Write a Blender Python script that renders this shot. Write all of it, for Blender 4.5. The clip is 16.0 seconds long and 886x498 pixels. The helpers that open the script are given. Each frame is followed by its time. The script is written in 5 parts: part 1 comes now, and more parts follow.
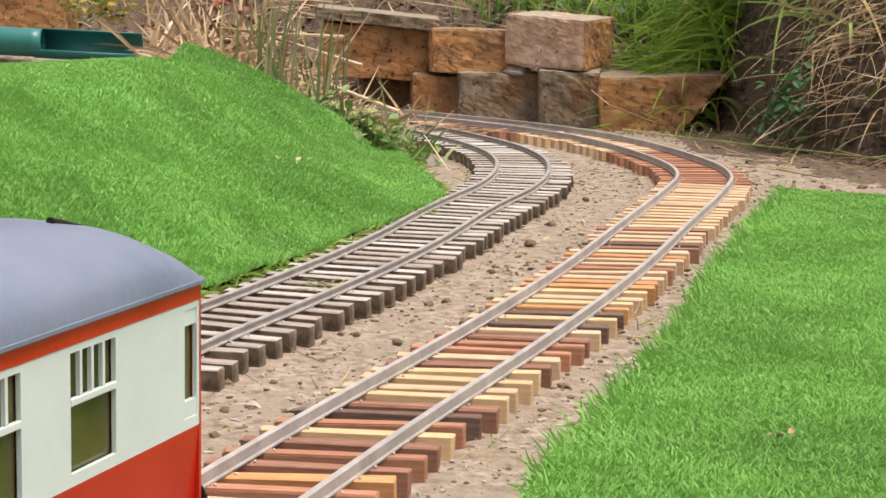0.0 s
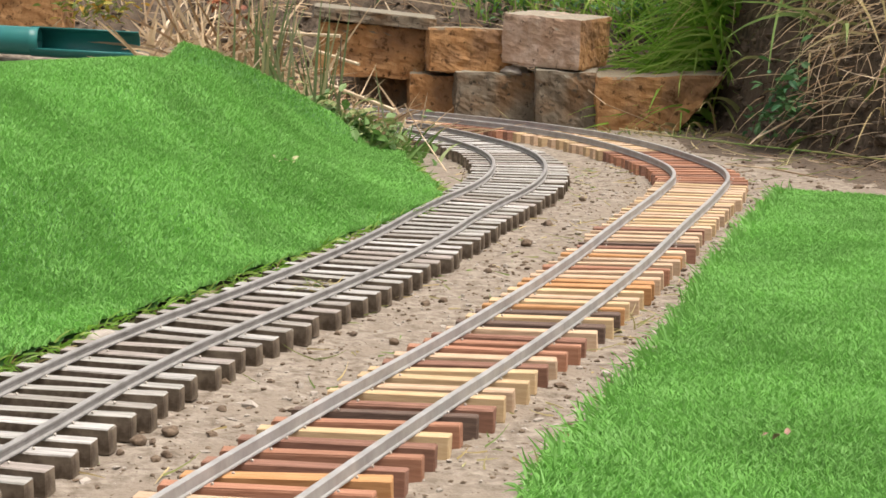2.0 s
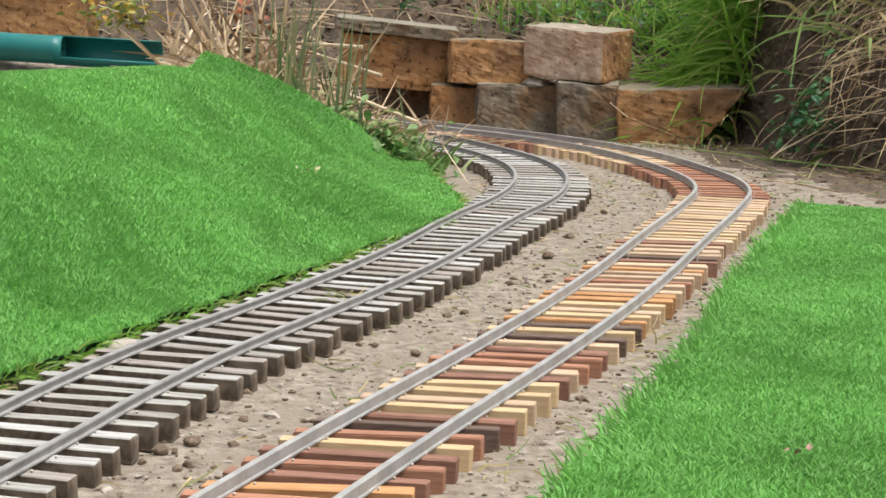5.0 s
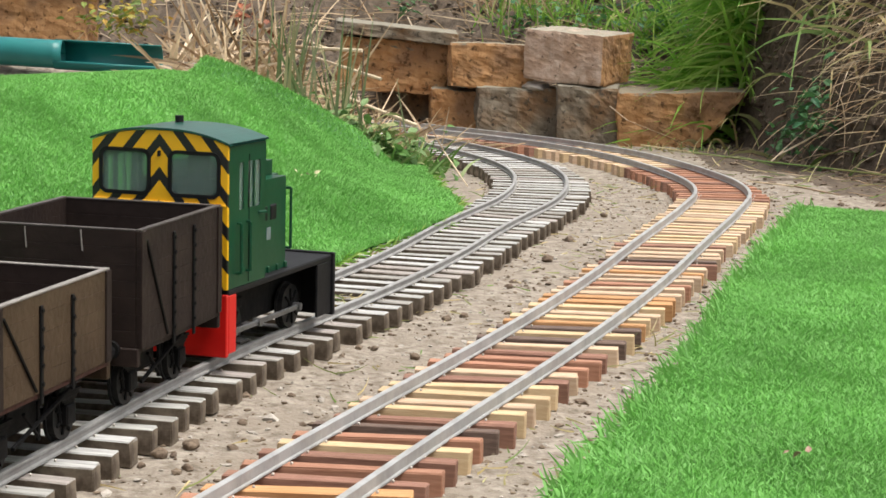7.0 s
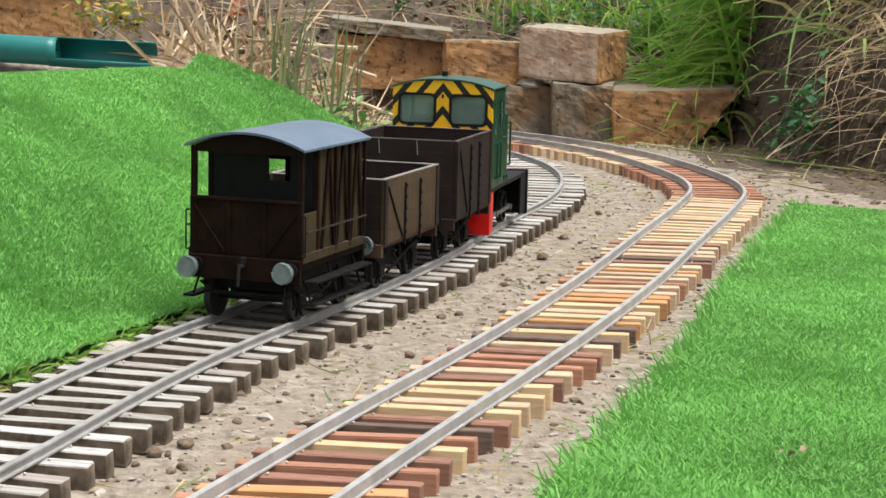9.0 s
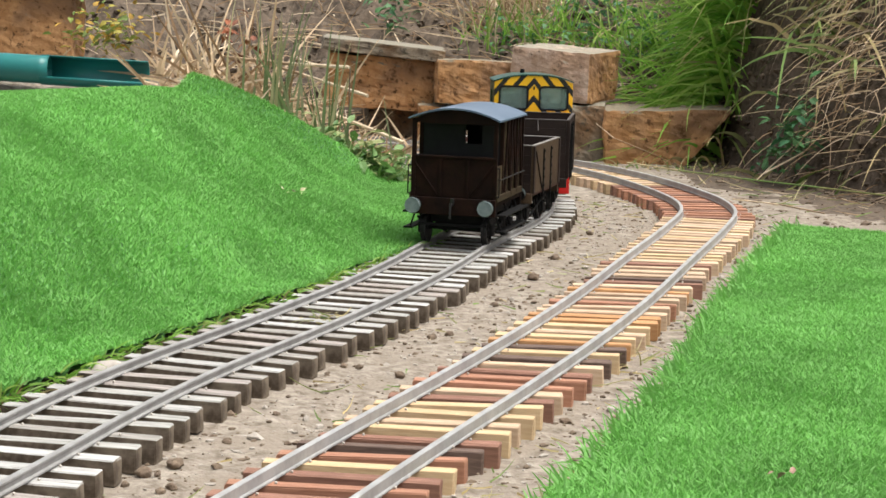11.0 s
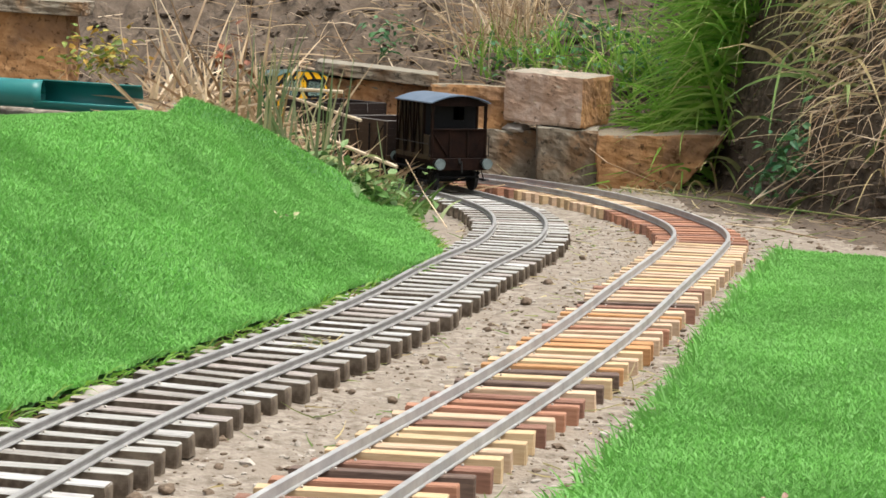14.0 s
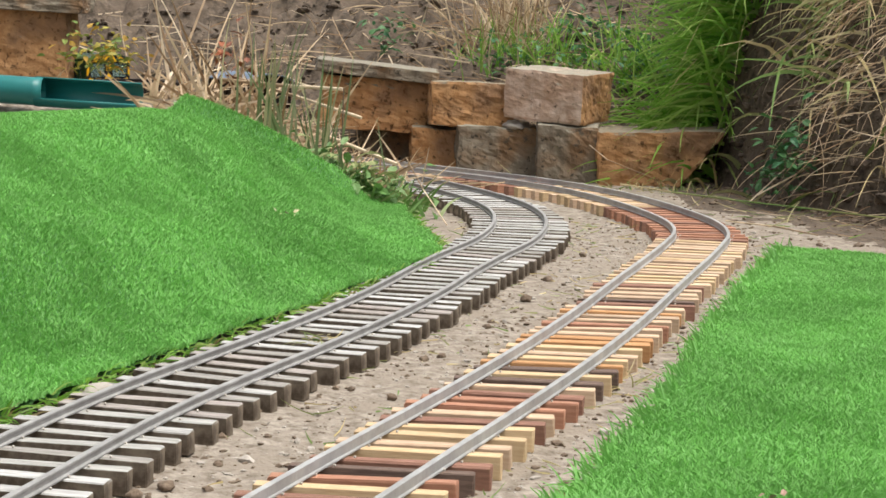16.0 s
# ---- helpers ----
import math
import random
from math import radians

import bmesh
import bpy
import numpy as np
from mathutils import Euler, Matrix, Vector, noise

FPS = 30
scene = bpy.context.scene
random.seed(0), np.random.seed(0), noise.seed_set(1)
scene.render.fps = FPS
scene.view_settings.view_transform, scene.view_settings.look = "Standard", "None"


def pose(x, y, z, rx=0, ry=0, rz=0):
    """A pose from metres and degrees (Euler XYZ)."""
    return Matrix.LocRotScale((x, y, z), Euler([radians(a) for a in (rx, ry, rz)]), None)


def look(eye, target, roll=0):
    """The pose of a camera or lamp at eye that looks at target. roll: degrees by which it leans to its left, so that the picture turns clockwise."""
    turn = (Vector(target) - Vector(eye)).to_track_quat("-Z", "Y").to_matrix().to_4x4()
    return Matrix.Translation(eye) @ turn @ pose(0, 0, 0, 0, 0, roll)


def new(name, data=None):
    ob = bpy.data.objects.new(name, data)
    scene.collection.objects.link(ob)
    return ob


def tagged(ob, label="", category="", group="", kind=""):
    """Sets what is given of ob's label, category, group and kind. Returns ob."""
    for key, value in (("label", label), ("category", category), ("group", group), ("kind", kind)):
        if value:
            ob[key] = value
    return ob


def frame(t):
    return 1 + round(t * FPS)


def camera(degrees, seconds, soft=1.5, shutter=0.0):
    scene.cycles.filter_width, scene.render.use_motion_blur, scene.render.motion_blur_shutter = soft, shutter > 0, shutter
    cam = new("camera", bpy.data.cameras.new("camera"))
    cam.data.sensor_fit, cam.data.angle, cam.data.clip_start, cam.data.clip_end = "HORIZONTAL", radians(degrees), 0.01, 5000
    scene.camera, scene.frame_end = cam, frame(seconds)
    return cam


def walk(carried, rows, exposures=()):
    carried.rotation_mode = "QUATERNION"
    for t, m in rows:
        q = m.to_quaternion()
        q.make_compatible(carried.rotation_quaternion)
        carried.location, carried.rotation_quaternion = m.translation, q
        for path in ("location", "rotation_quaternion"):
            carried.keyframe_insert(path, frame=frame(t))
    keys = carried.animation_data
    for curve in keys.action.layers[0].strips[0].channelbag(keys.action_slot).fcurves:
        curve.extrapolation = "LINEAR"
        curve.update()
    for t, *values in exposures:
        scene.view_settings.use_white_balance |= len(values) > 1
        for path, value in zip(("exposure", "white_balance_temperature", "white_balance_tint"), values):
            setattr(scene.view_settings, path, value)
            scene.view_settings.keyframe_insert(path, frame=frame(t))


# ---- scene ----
cam = camera(25.25, 16.0, soft=1.6)
walk(cam, [
    (0.0, pose(0.0024, 0.0027, 0.2916, 81.475, -0.967, -0.275)),
    (0.5, pose(0.0020, 0.0020, 0.2923, 81.416, -1.004, -0.350)),
    (1.0, pose(0.0026, 0.0020, 0.2922, 81.463, -0.970, -0.469)),
    (1.5, pose(0.0023, 0.0009, 0.2926, 81.429, -0.912, -0.459)),
    (2.0, pose(0.0017, 0.0010, 0.2924, 81.444, -1.087, -0.372)),
    (2.5, pose(0.0002, -0.0002, 0.2913, 81.349, -1.253, 0.105)),
    (3.0, pose(0.0000, 0.0000, 0.2919, 81.422, -1.463, 0.169)),
    (3.5, pose(0.0000, -0.0000, 0.2920, 81.497, -1.484, 0.222)),
    (4.0, pose(-0.0006, -0.0004, 0.2929, 81.574, -1.520, 0.283)),
    (6.5, pose(0.0001, -0.0004, 0.2937, 81.882, -1.390, 0.210)),
    (7.0, pose(0.0007, -0.0002, 0.2929, 81.857, -1.384, 0.261)),
    (7.5, pose(0.0002, 0.0010, 0.2936, 81.728, -1.418, 0.207)),
    (8.0, pose(0.0005, 0.0007, 0.2935, 81.730, -1.349, 0.204)),
    (8.5, pose(0.0002, 0.0002, 0.2934, 81.747, -1.439, 0.170)),
    (9.0, pose(0.0008, 0.0005, 0.2943, 81.758, -1.434, 0.121)),
    (9.5, pose(0.0012, 0.0012, 0.2939, 82.015, -1.426, 0.077)),
    (10.0, pose(0.0007, -0.0001, 0.2948, 82.173, -1.587, 0.001)),
    (12.5, pose(0.0028, 0.0000, 0.2958, 82.636, -1.633, -0.201)),
    (13.0, pose(0.0025, 0.0008, 0.2957, 82.804, -1.723, -0.177)),
    (13.5, pose(0.0028, -0.0006, 0.2968, 82.835, -1.726, -0.147)),
    (14.0, pose(0.0027, 0.0001, 0.2963, 83.005, -1.683, -0.259)),
    (14.5, pose(0.0030, 0.0010, 0.2963, 82.989, -1.732, -0.198)),
    (15.0, pose(0.0034, -0.0002, 0.2965, 82.941, -1.626, -0.269)),
    (15.5, pose(0.0037, 0.0012, 0.2966, 82.946, -1.645, -0.292)),
    (16.0, pose(0.0038, -0.0006, 0.2963, 82.925, -1.644, -0.239)),
], exposures=[(0.0, 0.68, 7300, 20), (1.8, 0.66, 7100, 16), (2.6, 0.54, 6500, 10), (4.2, 0.54, 6500, 10), (6.5, 0.72, 6500, 10), (14.6, 0.78, 6500, 10), (16.0, 0.66, 6500, 10)])

# ---- light: a bright overcast day ----
world = bpy.data.worlds.new("sky")
scene.world = world
world.use_nodes = True
wn = world.node_tree
sky = wn.nodes.new("ShaderNodeTexSky")
sky.sky_type = "NISHITA"
sky.sun_disc = False
sky.sun_elevation = radians(72)
sky.sun_rotation = radians(113)
sky.air_density = 1.0
sky.dust_density = 6.0
grey = wn.nodes.new("ShaderNodeHueSaturation")
grey.inputs["Saturation"].default_value = 0.25
wn.links.new(sky.outputs[0], grey.inputs["Color"])
wn.links.new(grey.outputs[0], wn.nodes["Background"].inputs[0])
wn.nodes["Background"].inputs[1].default_value = 0.12
sun_data = bpy.data.lights.new("sun", "SUN")
sun_data.energy = 2.3
sun_data.angle = radians(32)
sun_data.color = (1.0, 0.96, 0.9)
sun = new("sun", sun_data)
sun.matrix_world = look((1.05, 0.15, 3.4), (0, 0.6, 0))


# ---- materials ----
def material(name, base, second=None, rough=0.8, scale=40.0, metal=0.0, bump=0.3, bump_scale=200.0, rand=0.0, island=0.0, third=None, spec=0.4, coords="Object", stretch=None):
    """A surface of two or three colours mixed by noise at two scales, with fine relief; rand and island vary its brightness from piece to piece."""
    m = bpy.data.materials.new(name)
    m.use_nodes = True
    n, l = m.node_tree.nodes, m.node_tree.links
    bsdf = n["Principled BSDF"]
    bsdf.inputs["Roughness"].default_value = rough
    bsdf.inputs["Metallic"].default_value = metal
    bsdf.inputs["Specular IOR Level"].default_value = spec
    tc = n.new("ShaderNodeTexCoord")
    vec = tc.outputs[coords]
    if stretch:
        mp = n.new("ShaderNodeMapping")
        mp.inputs["Scale"].default_value = stretch
        l.new(vec, mp.inputs[0])
        vec = mp.outputs[0]
    n1 = n.new("ShaderNodeTexNoise")
    n1.inputs["Scale"].default_value = scale
    n1.inputs["Detail"].default_value = 8
    n1.inputs["Roughness"].default_value = 0.65
    l.new(vec, n1.inputs["Vector"])
    ramp = n.new("ShaderNodeValToRGB")
    ramp.color_ramp.elements[0].position = 0.36
    ramp.color_ramp.elements[1].position = 0.64
    ramp.color_ramp.elements[0].color = (*base, 1)
    ramp.color_ramp.elements[1].color = (*(second or [min(1, c * 1.25) for c in base]), 1)
    l.new(n1.outputs["Fac"], ramp.inputs[0])
    col = ramp.outputs[0]
    if third:
        n3 = n.new("ShaderNodeTexNoise")
        n3.inputs["Scale"].default_value = scale * 0.23
        n3.inputs["Detail"].default_value = 5
        l.new(vec, n3.inputs["Vector"])
        r3 = n.new("ShaderNodeValToRGB")
        r3.color_ramp.elements[0].position = 0.48
        r3.color_ramp.elements[1].position = 0.62
        l.new(n3.outputs["Fac"], r3.inputs[0])
        mx = n.new("ShaderNodeMixRGB")
        mx.inputs[2].default_value = (*third, 1)
        l.new(r3.outputs[0], mx.inputs[0])
        l.new(col, mx.inputs[1])
        col = mx.outputs[0]
    if rand or island:
        src = n.new("ShaderNodeObjectInfo").outputs["Random"] if rand else n.new("ShaderNodeNewGeometry").outputs["Random Per Island"]
        amount = rand or island
        mr = n.new("ShaderNodeMapRange")
        mr.inputs["To Min"].default_value = 1 - amount
        mr.inputs["To Max"].default_value = 1 + amount
        l.new(src, mr.inputs["Value"])
        hs = n.new("ShaderNodeHueSaturation")
        l.new(mr.outputs[0], hs.inputs["Value"])
        l.new(col, hs.inputs["Color"])
        col = hs.outputs[0]
    l.new(col, bsdf.inputs["Base Color"])
    if bump:
        n2 = n.new("ShaderNodeTexNoise")
        n2.inputs["Scale"].default_value = bump_scale
        n2.inputs["Detail"].default_value = 8
        l.new(vec, n2.inputs["Vector"])
        bp = n.new("ShaderNodeBump")
        bp.inputs["Strength"].default_value = bump
        bp.inputs["Distance"].default_value = 0.002
        l.new(n2.outputs["Fac"], bp.inputs["Height"])
        l.new(bp.outputs[0], bsdf.inputs["Normal"])
    return m


def palette(name, colours, rough=0.75, island=False, stretch=None, scale=60.0, contrast=0.25, bump=0.3, spec=0.35, thin=0.0):
    """One of several colours for each piece (or each blade), with grain over it."""
    m = bpy.data.materials.new(name)
    m.use_nodes = True
    n, l = m.node_tree.nodes, m.node_tree.links
    bsdf = n["Principled BSDF"]
    bsdf.inputs["Roughness"].default_value = rough
    bsdf.inputs["Specular IOR Level"].default_value = spec
    src = n.new("ShaderNodeNewGeometry").outputs["Random Per Island"] if island else n.new("ShaderNodeObjectInfo").outputs["Random"]
    ramp = n.new("ShaderNodeValToRGB")
    ramp.color_ramp.interpolation = "LINEAR" if island else "CONSTANT"
    e = ramp.color_ramp.elements
    while len(e) < len(colours):
        e.new(0.5)
    for i, c in enumerate(colours):
        e[i].position = i / len(colours)
        e[i].color = (*c, 1)
    l.new(src, ramp.inputs[0])
    tc = n.new("ShaderNodeTexCoord")
    mp = n.new("ShaderNodeMapping")
    mp.inputs["Scale"].default_value = stretch or (1, 1, 1)
    l.new(tc.outputs["Object"], mp.inputs[0])
    off = n.new("ShaderNodeVectorMath")
    l.new(mp.outputs[0], off.inputs[0])
    comb = n.new("ShaderNodeCombineXYZ")
    mul = n.new("ShaderNodeMath")
    mul.operation = "MULTIPLY"
    mul.inputs[1].default_value = 50
    l.new(src, mul.inputs[0])
    l.new(mul.outputs[0], comb.inputs[0])
    l.new(mul.outputs[0], comb.inputs[2])
    if not island:
        l.new(comb.outputs[0], off.inputs[1])
    nz = n.new("ShaderNodeTexNoise")
    nz.inputs["Scale"].default_value = scale
    nz.inputs["Detail"].default_value = 7
    l.new(off.outputs[0], nz.inputs["Vector"])
    mr = n.new("ShaderNodeMapRange")
    mr.inputs["From Min"].default_value = 0.3
    mr.inputs["From Max"].default_value = 0.7
    mr.inputs["To Min"].default_value = 1 - contrast
    mr.inputs["To Max"].default_value = 1 + contrast
    l.new(nz.outputs["Fac"], mr.inputs["Value"])
    hs = n.new("ShaderNodeHueSaturation")
    l.new(mr.outputs[0], hs.inputs["Value"])
    l.new(ramp.outputs[0], hs.inputs["Color"])
    l.new(hs.outputs[0], bsdf.inputs["Base Color"])
    if thin:
        tr, mix = n.new("ShaderNodeBsdfTranslucent"), n.new("ShaderNodeMixShader")
        l.new(hs.outputs[0], tr.inputs["Color"])
        mix.inputs[0].default_value = thin
        l.new(bsdf.outputs[0], mix.inputs[1])
        l.new(tr.outputs[0], mix.inputs[2])
        l.new(mix.outputs[0], n["Material Output"].inputs["Surface"])
    if bump:
        bp = n.new("ShaderNodeBump")
        bp.inputs["Strength"].default_value = bump
        bp.inputs["Distance"].default_value = 0.0006
        l.new(nz.outputs["Fac"], bp.inputs["Height"])
        l.new(bp.outputs[0], bsdf.inputs["Normal"])
    return m


SOIL = material("dry_soil", (0.135, 0.106, 0.078), (0.325, 0.285, 0.232), 0.95, 75, bump=1.0, bump_scale=240, third=(0.225, 0.188, 0.146))
DARK_SOIL = material("dark_earth", (0.032, 0.023, 0.015), (0.140, 0.105, 0.074), 0.95, 70, bump=1.0, bump_scale=150, third=(0.10, 0.074, 0.052))
TURF_BACK = material("turf_backing", (0.05, 0.15, 0.035), (0.07, 0.20, 0.045), 0.9, 60)
BLADES = palette("turf_blades", [(0.150, 0.385, 0.070), (0.175, 0.445, 0.090), (0.20, 0.47, 0.115), (0.160, 0.41, 0.080), (0.23, 0.49, 0.145)], 0.62, True, scale=7, contrast=0.14, bump=0, spec=0.28, thin=0.35)


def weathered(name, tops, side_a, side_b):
    """Old timber: tops bleached grey by the weather, sides and ends brown with soil, their colour darkened for the
    shade between sleepers.
    """
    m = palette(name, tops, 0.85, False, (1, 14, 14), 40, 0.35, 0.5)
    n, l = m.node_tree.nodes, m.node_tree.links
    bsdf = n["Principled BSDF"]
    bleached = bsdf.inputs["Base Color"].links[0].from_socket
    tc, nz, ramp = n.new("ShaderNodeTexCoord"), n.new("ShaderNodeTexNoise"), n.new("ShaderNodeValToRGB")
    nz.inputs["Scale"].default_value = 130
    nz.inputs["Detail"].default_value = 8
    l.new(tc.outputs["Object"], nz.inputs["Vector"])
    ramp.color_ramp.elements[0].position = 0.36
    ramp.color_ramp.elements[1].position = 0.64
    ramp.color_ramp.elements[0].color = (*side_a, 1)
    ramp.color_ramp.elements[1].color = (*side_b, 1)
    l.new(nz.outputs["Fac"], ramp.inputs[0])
    sep, edge, wear_and_shade, mix = n.new("ShaderNodeSeparateXYZ"), n.new("ShaderNodeMapRange"), n.new("ShaderNodeMath"), n.new("ShaderNodeMixRGB")
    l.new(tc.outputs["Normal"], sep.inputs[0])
    wear_and_shade.operation = "MULTIPLY_ADD"
    wear_and_shade.inputs[1].default_value = 0.5
    l.new(nz.outputs["Fac"], wear_and_shade.inputs[0])
    l.new(sep.outputs["Z"], wear_and_shade.inputs[2])
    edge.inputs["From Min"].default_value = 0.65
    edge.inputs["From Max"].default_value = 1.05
    l.new(wear_and_shade.outputs[0], edge.inputs["Value"])
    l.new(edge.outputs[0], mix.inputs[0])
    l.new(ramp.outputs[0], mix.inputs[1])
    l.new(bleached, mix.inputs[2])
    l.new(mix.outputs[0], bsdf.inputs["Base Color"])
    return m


def cut_stone(name, base, second, stain, crust, rand=0.1, pits=0.56):
    """Quarried stone: mottled face with dark pits and stains, grey crust on what looks up."""
    m = material(name, base, second, 0.92, 50, bump=1.0, bump_scale=120, rand=rand, third=stain)
    n, l = m.node_tree.nodes, m.node_tree.links
    bsdf = n["Principled BSDF"]
    col = bsdf.inputs["Base Color"].links[0].from_socket
    tc, geo = n.new("ShaderNodeTexCoord"), n.new("ShaderNodeNewGeometry")

    def blot(scale, lo, hi, colour, before, lift=None):
        nz, mr, mix = n.new("ShaderNodeTexNoise"), n.new("ShaderNodeMapRange"), n.new("ShaderNodeMixRGB")
        nz.inputs["Scale"].default_value = scale
        nz.inputs["Detail"].default_value = 9
        nz.inputs["Roughness"].default_value = 0.7
        l.new(tc.outputs["Object"], nz.inputs["Vector"])
        value = nz.outputs["Fac"]
        if lift is not None:
            add = n.new("ShaderNodeMath")
            add.operation = "MULTIPLY_ADD"
            add.inputs[1].default_value = 0.35
            l.new(lift, add.inputs[0])
            l.new(value, add.inputs[2])
            value = add.outputs[0]
        mr.inputs["From Min"].default_value = lo
        mr.inputs["From Max"].default_value = hi
        l.new(value, mr.inputs["Value"])
        l.new(mr.outputs[0], mix.inputs[0])
        l.new(before, mix.inputs[1])
        mix.inputs[2].default_value = (*colour, 1)
        return mix.outputs[0]
    col = blot(85, pits, pits + 0.06, [c * 0.35 for c in base], col)
    col = blot(22, 0.58, 0.66, [c * 0.55 for c in base], col)
    sep = n.new("ShaderNodeSeparateXYZ")
    l.new(geo.outputs["Normal"], sep.inputs[0])
    col = blot(30, 0.68, 0.78, crust, col, sep.outputs["Z"])
    l.new(col, bsdf.inputs["Base Color"])
    return m


# The last two colours: soil-brown sides with the gaps' shade painted in.
OLD_WOOD = weathered("weathered_shaded_timber", [(0.30, 0.295, 0.27), (0.37, 0.365, 0.345), (0.25, 0.235, 0.21), (0.41, 0.405, 0.385), (0.28, 0.25, 0.225), (0.335, 0.33, 0.31)], (0.075, 0.055, 0.038), (0.185, 0.15, 0.11))
TIMBER = {kind: material(label, base, second, 0.72, 34, bump=0.3, rand=0.13, spec=0.35, stretch=(1, 10, 10)) for kind, label, base, second in (
    ("P", "pale_timber", (0.43, 0.295, 0.19), (0.53, 0.395, 0.275)), ("Y", "yellow_timber", (0.44, 0.305, 0.165), (0.54, 0.405, 0.245)),
    ("O", "orange_timber", (0.39, 0.195, 0.078), (0.50, 0.275, 0.125)), ("R", "red_timber", (0.29, 0.130, 0.075), (0.40, 0.205, 0.13)),
    ("B", "brown_timber", (0.185, 0.090, 0.060), (0.28, 0.145, 0.10)), ("D", "dark_timber", (0.075, 0.047, 0.036), (0.16, 0.108, 0.082)))}
OLD_RAIL = material("dull_rail", (0.22, 0.215, 0.205), (0.31, 0.305, 0.295), 0.5, 60, metal=0.1, bump=0.15)
NEW_RAIL = material("bright_rail", (0.27, 0.27, 0.262), (0.38, 0.38, 0.372), 0.5, 40, metal=0.15, bump=0.15)
SPIKE = material("spike_head", (0.40, 0.36, 0.31), (0.52, 0.48, 0.43), 0.5, 60, metal=0.3, bump=0.1)
STONE = cut_stone("orange_stone", (0.31, 0.155, 0.060), (0.45, 0.255, 0.115), (0.22, 0.125, 0.065), (0.20, 0.17, 0.12))
GREY_STONE = cut_stone("lichened_stone", (0.145, 0.118, 0.084), (0.23, 0.195, 0.145), (0.19, 0.115, 0.06), (0.21, 0.19, 0.145))
PINK_STONE = cut_stone("pale_stone", (0.36, 0.245, 0.17), (0.50, 0.39, 0.315), (0.40, 0.265, 0.18), (0.27, 0.24, 0.185), pits=0.60)
PIPE = material("green_plastic", (0.012, 0.14, 0.135), (0.018, 0.17, 0.16), 0.38, 12, bump=0.03)


# ---- building helpers ----
def mesh_of(name, verts, faces, mat, smooth=False):
    me = bpy.data.meshes.new(name)
    me.from_pydata(verts, [], faces)
    me.materials.append(mat)
    if smooth:
        me.polygons.foreach_set("use_smooth", [True] * len(me.polygons))
    me.update()
    return me


def part(name, bm, mat, parent=None, label="", at=None, smooth=False):
    """Links a bmesh as one mesh object under a thing or a part."""
    me = bpy.data.meshes.new(name)
    bm.to_mesh(me)
    bm.free()
    me.materials.append(mat)
    if smooth:
        me.polygons.foreach_set("use_smooth", [True] * len(me.polygons))
    ob = new(name, me)
    if parent is not None:
        ob.parent = parent
    if at is not None:
        ob.matrix_basis = at
    if label:
        ob["label"] = label
    return ob


def box(x0, x1, y0, y1, z0, z1, bev=0.0, seg=1, into=None):
    bm = bmesh.new()
    bmesh.ops.create_cube(bm, size=1, matrix=Matrix.LocRotScale(((x0 + x1) / 2, (y0 + y1) / 2, (z0 + z1) / 2), None, (x1 - x0, y1 - y0, z1 - z0)))
    if bev:
        bmesh.ops.bevel(bm, geom=bm.edges[:], offset=bev, segments=seg, affect="EDGES", profile=0.6)
    return join(into, bm) if into else bm


def join(a, b):
    """Adds bmesh b to bmesh a."""
    me = bpy.data.meshes.new("tmp")
    b.to_mesh(me)
    b.free()
    a.from_mesh(me)
    bpy.data.meshes.remove(me)
    return a


def rod(p, q, r, seg=8, r2=None):
    """A round bar from p to q."""
    p, q = Vector(p), Vector(q)
    bm = bmesh.new()
    bmesh.ops.create_cone(bm, cap_ends=True, segments=seg, radius1=r, radius2=r if r2 is None else r2, depth=(q - p).length)
    m = Matrix.Translation((p + q) / 2) @ (q - p).to_track_quat("Z", "Y").to_matrix().to_4x4()
    bm.transform(m)
    return bm


def smoothstep(a, b, v):
    t = np.clip((v - a) / (b - a), 0, 1)
    return t * t * (3 - 2 * t)


def fnoise(x, y, s, octaves=3, off=0.0):
    return noise.fractal((x * s + off, y * s - off, off * 0.37), 0.9, 2.1, octaves)


# ---- the two tracks: straights and arcs ----
def lay(start, segments, before, lead=0.0, step=0.005):
    """A line of (way, x, y, heading), bending by lead for some metres before its start."""
    x, y, a = start
    rows = []
    for k in range(1, round(before / step) + 1):
        a -= lead * step
        x, y = x - step * math.cos(a), y - step * math.sin(a)
        rows.insert(0, (-k * step, x, y, a))
    x, y, a = start
    s = 0.0
    for length, bend in segments:
        for _ in range(round(length / step)):
            rows.append((s, x, y, a))
            mid = a + bend * step / 2
            x, y, a, s = x + step * math.cos(mid), y + step * math.sin(mid), a + bend * step, s + step
    return np.array(rows)


OLD_LINE = lay((-0.232, 1.166, 1.366), [(.304, -.45), (.279, .156), (.278, .321), (.255, -.324), (.328, .811), (.306, 1.171), (.277, .654), (.3, .5), (1.6, .2)], 3.6, 0.25)
NEW_LINE = lay((-0.091, 0.965, 1.264), [(.322, -.096), (.324, .112), (.321, .146), (.27, -.06), (.254, .15), (.241, 1.532), (.283, .612), (.35, 1.2), (1.2, .3)], 3.6, 0.05)
RAIL_FOOT, RAIL_TOP = 0.0160, 0.0228


def on_line(line, s, right=0.0, z=0.0):
    """The place and heading at a way s along a line, some metres to its right."""
    x, y, a = (float(np.interp(s, line[:, 0], line[:, i])) for i in (1, 2, 3))
    return Vector((x + right * math.sin(a), y - right * math.cos(a), z)), a


